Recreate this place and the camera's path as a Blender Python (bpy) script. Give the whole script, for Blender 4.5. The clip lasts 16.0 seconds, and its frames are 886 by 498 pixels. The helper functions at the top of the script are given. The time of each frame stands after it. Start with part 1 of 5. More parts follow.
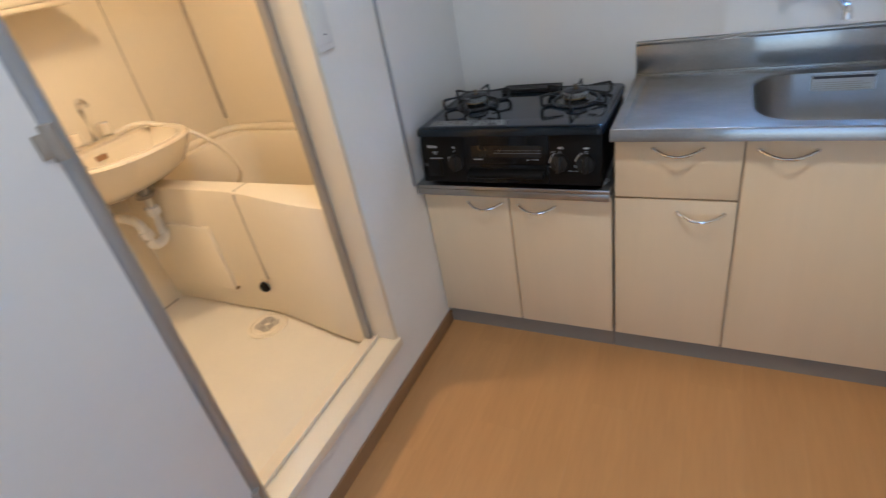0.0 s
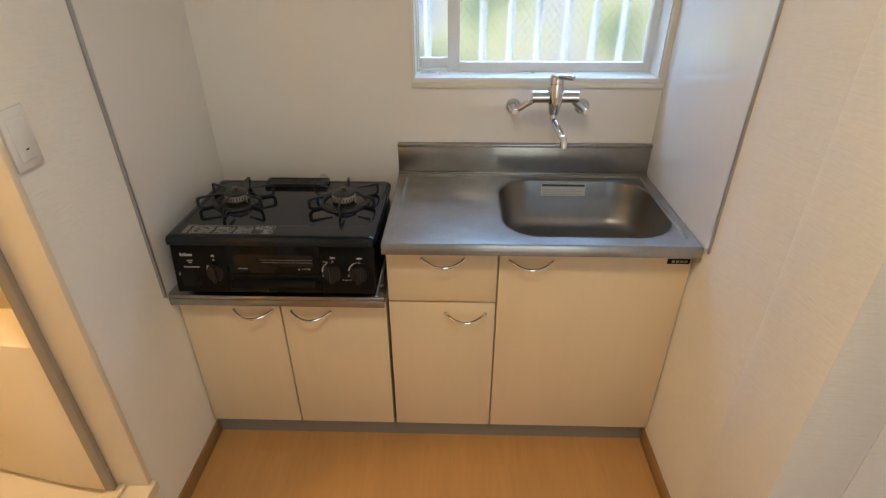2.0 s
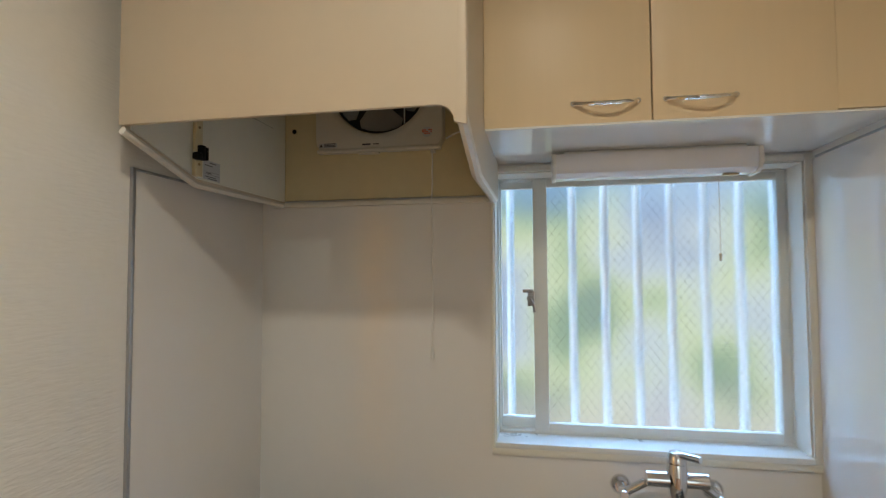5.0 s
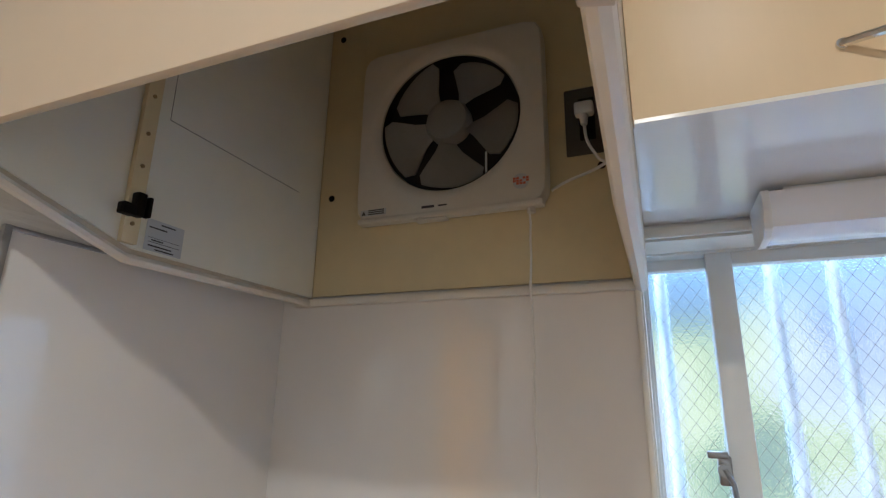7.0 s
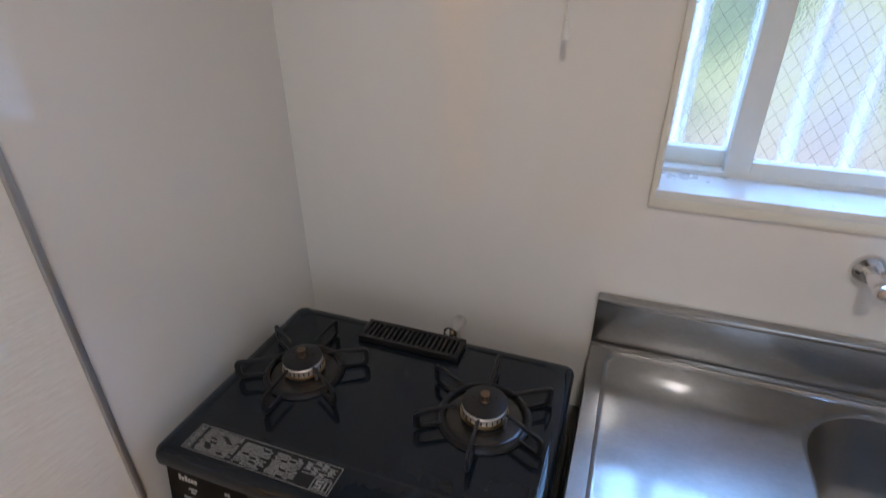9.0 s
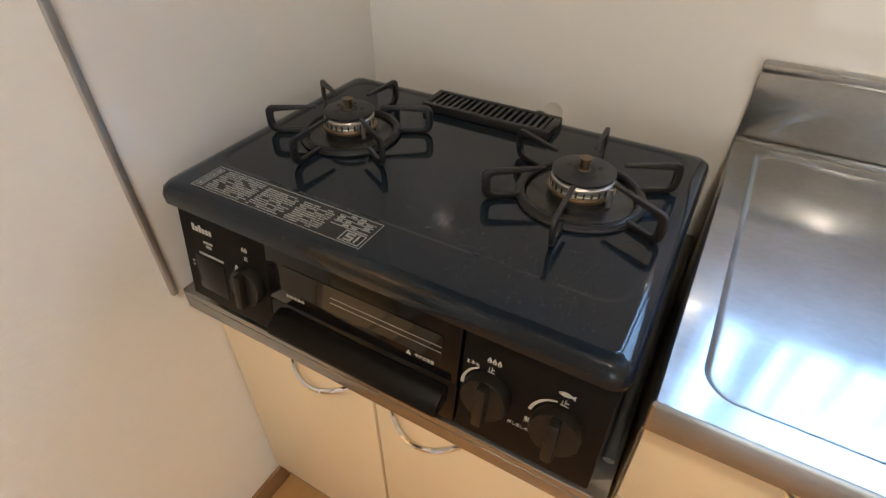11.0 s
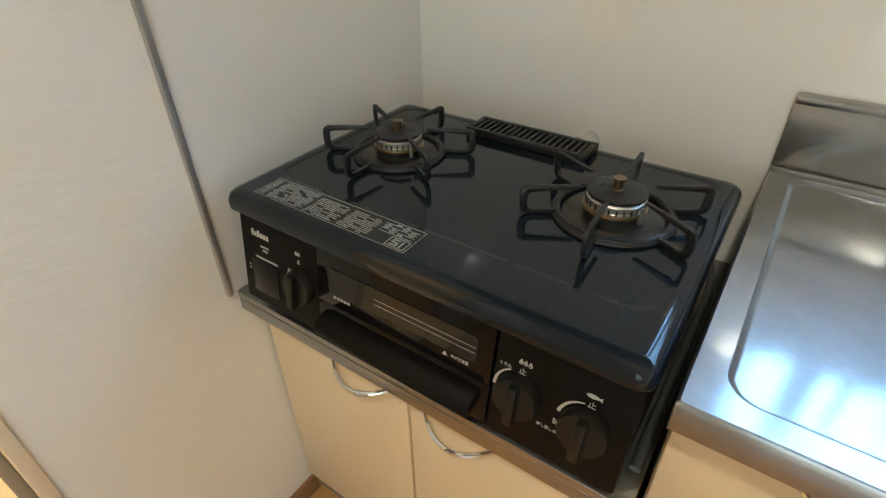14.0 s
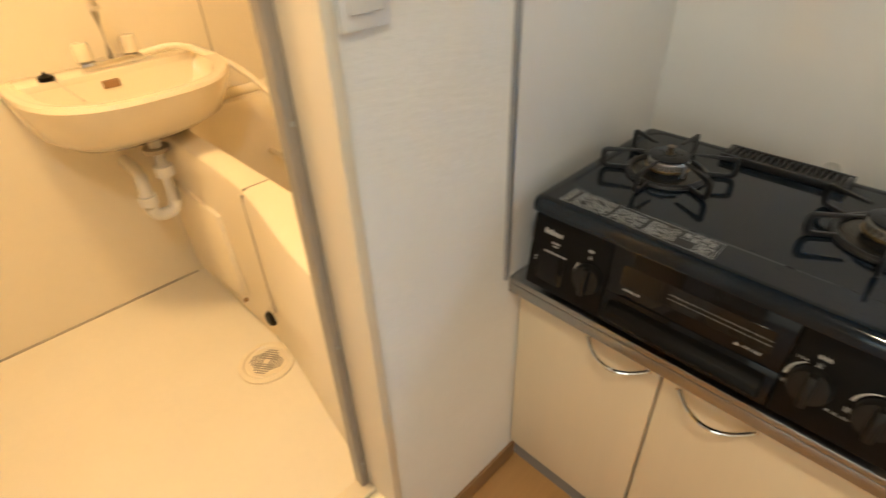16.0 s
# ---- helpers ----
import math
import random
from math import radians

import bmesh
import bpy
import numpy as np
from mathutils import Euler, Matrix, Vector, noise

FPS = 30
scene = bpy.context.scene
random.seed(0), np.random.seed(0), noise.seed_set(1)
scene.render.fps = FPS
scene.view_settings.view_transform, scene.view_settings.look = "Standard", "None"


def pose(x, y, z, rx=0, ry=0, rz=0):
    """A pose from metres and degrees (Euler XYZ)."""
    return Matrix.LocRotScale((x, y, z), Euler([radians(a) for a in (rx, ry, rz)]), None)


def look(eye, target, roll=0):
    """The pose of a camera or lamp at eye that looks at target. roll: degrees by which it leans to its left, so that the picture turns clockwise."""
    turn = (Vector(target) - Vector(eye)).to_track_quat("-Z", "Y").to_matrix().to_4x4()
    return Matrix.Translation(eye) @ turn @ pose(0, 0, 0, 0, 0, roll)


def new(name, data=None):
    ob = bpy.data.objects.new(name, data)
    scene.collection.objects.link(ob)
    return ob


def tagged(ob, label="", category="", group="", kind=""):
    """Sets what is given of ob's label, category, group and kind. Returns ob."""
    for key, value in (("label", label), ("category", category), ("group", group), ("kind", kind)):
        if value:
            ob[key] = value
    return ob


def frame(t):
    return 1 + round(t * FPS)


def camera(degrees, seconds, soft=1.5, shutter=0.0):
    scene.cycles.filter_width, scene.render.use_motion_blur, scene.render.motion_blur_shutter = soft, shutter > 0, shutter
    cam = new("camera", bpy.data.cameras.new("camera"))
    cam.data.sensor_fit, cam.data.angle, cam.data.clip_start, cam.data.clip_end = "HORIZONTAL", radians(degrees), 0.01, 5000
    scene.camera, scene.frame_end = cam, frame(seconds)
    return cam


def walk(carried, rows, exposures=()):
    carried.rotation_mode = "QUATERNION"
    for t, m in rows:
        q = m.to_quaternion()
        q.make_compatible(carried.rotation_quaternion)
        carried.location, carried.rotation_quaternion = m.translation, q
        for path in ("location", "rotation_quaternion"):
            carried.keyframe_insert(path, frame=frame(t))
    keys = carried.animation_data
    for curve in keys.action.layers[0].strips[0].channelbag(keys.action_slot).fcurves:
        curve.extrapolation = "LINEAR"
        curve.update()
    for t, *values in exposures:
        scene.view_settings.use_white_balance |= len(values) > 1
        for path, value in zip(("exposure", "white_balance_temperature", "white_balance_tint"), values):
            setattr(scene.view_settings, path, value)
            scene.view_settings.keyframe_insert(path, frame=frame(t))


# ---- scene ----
cam = camera(80.2, 16.0, soft=1.25, shutter=0.25)
PATH = [
    (0, (0.219, 0.257, 1.34), (-0.658, 1.74, 0.324), -11.4),
    (0.5, (0.175, 0.398, 1.401), (-0.168, 1.994, 0.245), -7.1),
    (1, (0.149, 0.427, 1.484), (0.03, 2.076, 0.359), -3.3),
    (1.5, (0.162, 0.414, 1.516), (0.101, 2.113, 0.464), -1.3),
    (2, (0.18, 0.427, 1.527), (0.127, 2.153, 0.519), -0.2),
    (2.5, (0.181, 0.428, 1.527), (0.127, 2.188, 0.578), -0.1),
    (3, (0.194, 0.423, 1.565), (0.097, 2.302, 0.887), -0.4),
    (3.5, (0.211, 0.41, 1.594), (0.073, 2.376, 1.253), -1.0),
    (3.7, (0.229, 0.407, 1.611), (0.067, 2.388, 1.389), -1.0),
    (5.8, (0.062, 1.041, 1.616), (-0.416, 2.971, 1.836), -0.5),
    (6, (0.04, 1.117, 1.616), (-0.464, 3.032, 1.899), -0.6),
    (6.5, (0.034, 1.261, 1.641), (-0.597, 3.109, 2.073), 0.1),
    (7, (0.049, 1.309, 1.648), (-0.677, 3.096, 2.178), 0.9),
    (7.5, (0.036, 1.316, 1.645), (-0.688, 3.122, 2.105), 0.8),
    (8, (0.029, 1.312, 1.615), (-0.7, 3.175, 1.628), 1.0),
    (8.5, (-0.016, 1.313, 1.546), (-0.688, 3.113, 0.987), -0.4),
    (9, (-0.026, 1.321, 1.476), (-0.624, 2.97, 0.516), -0.2),
    (9.5, (-0.028, 1.345, 1.423), (-0.592, 2.815, 0.189), -0.5),
    (10, (-0.031, 1.355, 1.388), (-0.598, 2.708, 0.028), -0.7),
    (12.3, (-0.089, 1.44, 0.924), (-1.151, 2.789, -0.102), 0.7),
    (12.5, (-0.091, 1.442, 0.924), (-1.16, 2.805, -0.077), 1.0),
    (12.7, (-0.09, 1.444, 0.924), (-1.164, 2.816, -0.058), 1.1),
    (13, (-0.089, 1.442, 0.927), (-1.14, 2.819, -0.073), 1.0),
    (13.5, (-0.065, 1.397, 1.037), (-1.047, 2.755, -0.055), 0.1),
    (14, (-0.029, 1.346, 1.168), (-0.961, 2.68, 0.006), -0.7),
    (14.5, (-0.011, 1.296, 1.245), (-0.888, 2.647, 0.059), -1.0),
    (15, (-0.012, 1.256, 1.272), (-0.842, 2.636, 0.086), -1.3),
    (15.5, (-0.051, 1.178, 1.269), (-0.965, 2.528, 0.11), -0.9),
    (16, (-0.178, 1.033, 1.269), (-1.364, 2.159, 0.118), -2.2),
]

EXPOSURES = [(0.0, 0.95, 4700, 6), (0.5, 1.04, 4200, 5), (1.0, 1.01, 4300, 5), (1.5, 0.75, 4900, 4), (2.0, 0.83, 6300, 7), (2.5, 0.81, 6700, 5), (3.0, 0.74, 6500, -2), (3.5, 0.71, 6700, -1),
             (6.0, 0.40, 5500, 5), (6.5, 0.70, 5500, 6), (7.0, 0.92, 5300, 8), (7.5, 1.04, 5050, 8), (8.0, 0.75, 5100, 9), (8.5, 0.52, 4950, 10), (9.0, 0.76, 5300, 12), (9.5, 0.88, 5450, 14), (10.0, 0.99, 5650, 14), (12.3, 1.88, 6100, -3), (13.0, 1.87, 5900, -3), (13.5, 1.69, 5800, -4), (14.0, 1.36, 5700, -3), (15.0, 1.30, 6500, 1), (15.6, 1.20, 6500, 2), (16.0, 1.26, 6150, 1)]
walk(cam, [(t, look(eye, target, roll)) for t, eye, target, roll in PATH], EXPOSURES)

# ---- plan, in metres ----
FLOOR, CEIL = -0.04, 2.52
XL, XR, YB = -0.690, 0.86, 2.225          # left wall, right wall, back wall of the kitchen
WIN_X0, WIN_X1, WIN_Z0, WIN_Z1 = 0.030, 0.838, 1.135, 1.902
BATH_X0, BATH_Y0, BATH_Y1, BATH_Z = -1.972, 0.50, 2.12, 0.09
JAMB_Y0, JAMB_Y1, SILL_Z, HEAD_Z = 0.70, 1.366, 0.20, 2.00

SKEW = Matrix.Translation((XL, 1.69, 0)) @ Matrix.Rotation(radians(0.5), 4, "Z") @ Matrix.Translation((-XL, -1.69, 0))   # the bathroom wall is not quite square

# ---- world and lamps ----
world = bpy.data.worlds.new("sky")
scene.world = world
world.use_nodes = True
sky = world.node_tree.nodes.new("ShaderNodeTexSky")
sky.sky_type, sky.sun_disc = "NISHITA", False
sky.sun_elevation, sky.sun_rotation = radians(48), radians(270)
world.node_tree.links.new(sky.outputs[0], world.node_tree.nodes["Background"].inputs[0])
world.node_tree.nodes["Background"].inputs[1].default_value = 0.15
DAYLIGHT, SKYLIGHT, KITCHEN_LAMP, BATH_LAMP, ROOM_FILL = 0.60, 16.0, 7.3, 7.2, 3.5
LAMP_X, LAMP_Y = 0.10, 0.70


def lamp(name, where, size, watts, colour, target):
    data = bpy.data.lights.new(name, "AREA")
    data.shape, data.size, data.energy, data.color = "DISK", size, watts, colour
    ob = new(name, data)
    ob.matrix_world = look(where, target)
    return ob


lamp("kitchen_lamp", (LAMP_X, LAMP_Y, CEIL - 0.075), 0.10, KITCHEN_LAMP, (1.0, 0.82, 0.62), (LAMP_X, LAMP_Y + 0.001, 0))
# unseen fill for fronts and walls, set in an opening added behind the camera
room_fill = lamp("room_light", (0.85, -1.56, 1.00), 1.2, ROOM_FILL, (1.0, 0.89, 0.76), (0.85, 0.0, 1.00))
room_fill.data.shape, room_fill.data.size, room_fill.data.size_y = "RECTANGLE", 1.20, 1.90
lamp("bath_lamp", (-1.35, 1.05, 2.02), 0.20, BATH_LAMP, (1.0, 0.60, 0.26), (-1.35, 1.051, 0))

sun = new("sun", bpy.data.lights.new("sun", "SUN"))   # skims along the outer wall
sun.data.energy, sun.data.angle, sun.data.color = 5.0, radians(0.5), (1.0, 0.96, 0.90)
sun.matrix_world = look((-1.0, 0.0, 1.1), (0.0, 0.03, 0.0))


# ---- materials ----
def material(name, colour, rough, metal=0.0, var=0.06, scale=6.0, stretch=(1, 1, 1), bump=0.0, bump_scale=150.0,
             bump_stretch=(1, 1, 1), rough_var=0.08, coat=0.0, spec=0.5, piece=0.0, speck=0.0):
    m = bpy.data.materials.new(name)
    m.use_nodes = True
    t = m.node_tree
    n, l = t.nodes, t.links
    b = n["Principled BSDF"]
    b.inputs["Metallic"].default_value = metal
    b.inputs["Coat Weight"].default_value = coat
    b.inputs["Coat Roughness"].default_value = 0.035
    b.inputs["Specular IOR Level"].default_value = spec
    co = n.new("ShaderNodeTexCoord")

    def noise_at(sc, st, detail):
        mp = n.new("ShaderNodeMapping")
        mp.inputs["Scale"].default_value = st
        nz = n.new("ShaderNodeTexNoise")
        nz.inputs["Scale"].default_value, nz.inputs["Detail"].default_value = sc, detail
        l.new(co.outputs["Object"], mp.inputs[0])
        l.new(mp.outputs[0], nz.inputs["Vector"])
        return nz.outputs["Fac"]

    def math_node(op, a, c):
        k = n.new("ShaderNodeMath")
        k.operation = op
        for i, v in enumerate((a, c)):
            if isinstance(v, (int, float)):
                k.inputs[i].default_value = v
            else:
                l.new(v, k.inputs[i])
        return k.outputs[0]

    big, fine = noise_at(scale, stretch, 3.0), noise_at(scale * 9, stretch, 4.0)
    mixed = math_node("ADD", math_node("MULTIPLY", big, 0.65), math_node("MULTIPLY", fine, 0.35))
    gain = math_node("ADD", math_node("MULTIPLY", math_node("SUBTRACT", mixed, 0.5), 4.0 * var), 1.0)
    if piece:
        info = n.new("ShaderNodeObjectInfo")
        gain = math_node("MULTIPLY", gain, math_node("ADD", math_node("MULTIPLY", info.outputs["Random"], piece), 1 - piece / 2))
    if speck:
        dots = noise_at(420.0, (1, 1, 1), 1.0)
        gain = math_node("ADD", gain, math_node("MULTIPLY", math_node("GREATER_THAN", dots, 0.70), speck))
    vm = n.new("ShaderNodeVectorMath")
    vm.operation = "SCALE"
    vm.inputs[0].default_value = colour
    l.new(gain, vm.inputs["Scale"])
    l.new(vm.outputs[0], b.inputs["Base Color"])
    rg = math_node("ADD", math_node("MULTIPLY", math_node("SUBTRACT", mixed, 0.5), 4 * rough_var * max(rough, 0.05)), rough)
    l.new(rg, b.inputs["Roughness"])
    if bump:
        bp = n.new("ShaderNodeBump")
        bp.inputs["Strength"].default_value, bp.inputs["Distance"].default_value = 1.0, bump
        l.new(noise_at(bump_scale, bump_stretch, 3.0), bp.inputs["Height"])
        l.new(bp.outputs[0], b.inputs["Normal"])
    return m


def hazy(m, rough, share):
    """Adds a wide second lobe to a metal, as fine scratches and wiping marks do."""
    n, l = m.node_tree.nodes, m.node_tree.links
    b = n["Principled BSDF"]
    wide, mix = n.new("ShaderNodeBsdfPrincipled"), n.new("ShaderNodeMixShader")
    wide.inputs["Metallic"].default_value, wide.inputs["Roughness"].default_value = 1.0, rough
    l.new(b.inputs["Base Color"].links[0].from_socket, wide.inputs["Base Color"])
    mix.inputs[0].default_value = share
    l.new(b.outputs[0], mix.inputs[1])
    l.new(wide.outputs[0], mix.inputs[2])
    l.new(mix.outputs[0], n["Material Output"].inputs["Surface"])
    return m


WALLPAPER = material("embossed_wallpaper", (0.82, 0.80, 0.75), 0.85, var=0.03, bump=0.0013, bump_scale=120, bump_stretch=(0.22, 0.22, 1.3))
BOARD = material("glossy_kitchen_board", (0.79, 0.77, 0.74), 0.05, var=0.02, scale=3, bump=0.00003, bump_scale=25, rough_var=0.25, coat=1.0)
CREAM = material("cream_door_laminate", (0.76, 0.615, 0.40), 0.42, var=0.03, scale=7, stretch=(1, 1, 0.08), bump=0.00008, bump_scale=300, bump_stretch=(1, 1, 0.05))
CREAM_SIDE = material("cream_board_edge", (0.60, 0.50, 0.35), 0.5, var=0.05)
STEEL = hazy(material("stainless_steel", (0.37, 0.37, 0.37), 0.12, 1.0, var=0.16, scale=11, stretch=(1.0, 1.6, 1.6), rough_var=0.6), 0.38, 0.56)
BOWL_STEEL = material("satin_stainless_bowl", (0.27, 0.27, 0.27), 0.34, 1.0, var=0.10, scale=9, bump=0.00003, bump_scale=200)
CHROME = material("chrome", (0.78, 0.78, 0.78), 0.07, 1.0, var=0.03)
ENAMEL = material("dark_enamel", (0.0072, 0.0110, 0.0162), 0.08, var=0.10, spec=0.36, bump=0.00003, bump_scale=60, rough_var=0.3, speck=1.3)
BLACK = material("black_plastic", (0.0062, 0.0056, 0.0050), 0.46, var=0.25, bump=0.00012, bump_scale=900, spec=0.10)
BLACK_GLOSS = material("black_gloss_panel", (0.005, 0.005, 0.0055), 0.10, var=0.1, spec=0.22)
KNOB = material("charcoal_knob", (0.012, 0.011, 0.0095), 0.34, var=0.15, spec=0.3, bump=0.00003, bump_scale=500)
IRON = material("black_cast_iron", (0.009, 0.009, 0.010), 0.40, var=0.2, bump=0.0002, bump_scale=500)
GREASE = material("dark_burner_dish", (0.06, 0.058, 0.055), 0.26, 0.7, var=0.3, scale=30)
ALU = material("cast_aluminium", (0.48, 0.47, 0.45), 0.38, 1.0, var=0.15, scale=30)
BRASS = material("tarnished_brass", (0.34, 0.25, 0.14), 0.32, 1.0, var=0.2, scale=40)
BRONZE = material("dark_bronze", (0.20, 0.15, 0.10), 0.32, 1.0, var=0.2, scale=40)
PRINT = material("white_print", (0.46, 0.45, 0.42), 0.5, var=0.02)
PRINT_GREY = material("grey_print", (0.34, 0.34, 0.33), 0.5, var=0.05)
LABEL_INK = material("label_ink_under_film", (0.30, 0.30, 0.29), 0.5, var=0.25, scale=40, coat=1.0)
FOIL = material("silver_foil_label", (0.30, 0.30, 0.29), 0.40, 0.4, var=0.25, scale=40)
HOOD = material("cream_hood_paint", (0.60, 0.53, 0.42), 0.42, var=0.03, scale=4)
HOOD_EDGE = material("white_hood_lip", (0.74, 0.71, 0.64), 0.4, var=0.04)
HOOD_IN = material("aged_hood_lining", (0.66, 0.57, 0.35), 0.5, var=0.08, scale=3)
HOOD_SIDE = material("pale_lining_board", (0.80, 0.80, 0.71), 0.5, var=0.04, scale=3)
PLASTIC = material("white_plastic", (0.74, 0.73, 0.70), 0.38, var=0.03)
FAN_WHITE = material("fan_housing_plastic", (0.66, 0.63, 0.56), 0.42, var=0.05, scale=8)
BLADE = material("grey_fan_blade", (0.22, 0.22, 0.21), 0.42, var=0.08, scale=14)
# near-black that stands in for shade inside holes, slots and gaps
RECESS_SHADE = material("recess_shade", (0.012, 0.012, 0.012), 0.7, var=0.1)
PLATE = material("bronze_outlet_plate", (0.10, 0.09, 0.075), 0.38, 0.4, var=0.1)
WOOD = material("oak_vinyl_floor", (0.52, 0.288, 0.105), 0.36, var=0.13, scale=9, stretch=(1, 0.10, 1), bump=0.0001, bump_scale=240, bump_stretch=(1, 0.05, 1), piece=0.035)
SKIRT = material("brown_baseboard", (0.30, 0.175, 0.080), 0.45, var=0.08, stretch=(1, 0.1, 1))
KICK = material("grey_toe_kick", (0.25, 0.225, 0.19), 0.45, var=0.05)
FRAME = material("cream_door_frame", (0.78, 0.69, 0.53), 0.42, var=0.03)
GASKET = material("grey_gasket", (0.32, 0.29, 0.25), 0.5, var=0.08)
ALU_GREY = material("grey_aluminium", (0.42, 0.43, 0.45), 0.36, 0.7, var=0.05)
LEAF = material("white_door_leaf", (0.74, 0.74, 0.74), 0.45, var=0.02, bump=0.00015, bump_scale=180)
BATH = material("cream_bath_plastic", (0.80, 0.72, 0.57), 0.30, var=0.025, scale=4)
BATH_FLOOR = material("cream_bath_floor", (0.80, 0.74, 0.62), 0.42, var=0.03, scale=5, bump=0.0003, bump_scale=220)
CERAMIC = material("ivory_ceramic", (0.80, 0.71, 0.55), 0.10, var=0.015, coat=0.4)
GREY_SEAM = material("grey_sealant", (0.45, 0.40, 0.32), 0.6, var=0.1)
SASH = material("pale_window_aluminium", (0.72, 0.74, 0.71), 0.35, var=0.03)
CASING = material("ivory_window_casing", (0.76, 0.74, 0.66), 0.4, var=0.03)
SILL = material("white_sill_board", (0.78, 0.79, 0.78), 0.28, var=0.02)
WIRE = material("glass_wire", (0.36, 0.36, 0.36), 0.5, 0.5, var=0.05)
GRILLE = material("white_grille_bar", (0.80, 0.80, 0.78), 0.4, var=0.03)
BAR = material("silver_grille_bar", (0.76, 0.77, 0.78), 0.35, 0.0, var=0.03)
CEILING = material("white_ceiling_paper", (0.78, 0.77, 0.74), 0.9, var=0.02, bump=0.001, bump_scale=120)
SOFFIT = material("white_soffit_board", (0.80, 0.80, 0.78), 0.10, var=0.02)
RED = material("red_sticker", (0.55, 0.12, 0.07), 0.5, var=0.05)
PAPER = material("pale_label_paper", (0.52, 0.55, 0.57), 0.5, var=0.04)
INK = material("dark_ink", (0.05, 0.05, 0.06), 0.6, var=0.05)
CORD = material("white_cord", (0.78, 0.77, 0.73), 0.7, var=0.03)
OUTSIDE = material("outside_render", (0.5, 0.48, 0.44), 0.9, var=0.1)


def glass_material():
    m = bpy.data.materials.new("pebbled_glass")
    m.use_nodes = True
    n, l = m.node_tree.nodes, m.node_tree.links
    b = n["Principled BSDF"]
    b.inputs["Transmission Weight"].default_value = 1.0
    b.inputs["Roughness"].default_value = 0.04
    b.inputs["IOR"].default_value = 1.25
    b.inputs["Base Color"].default_value = (0.96, 0.97, 0.97, 1)
    co, nz, bp = n.new("ShaderNodeTexCoord"), n.new("ShaderNodeTexNoise"), n.new("ShaderNodeBump")
    nz.inputs["Scale"].default_value, nz.inputs["Detail"].default_value = 270.0, 2.5
    bp.inputs["Strength"].default_value, bp.inputs["Distance"].default_value = 1.0, 0.0008
    l.new(co.outputs["Object"], nz.inputs["Vector"])
    l.new(nz.outputs["Fac"], bp.inputs["Height"])
    l.new(bp.outputs[0], b.inputs["Normal"])
    return m


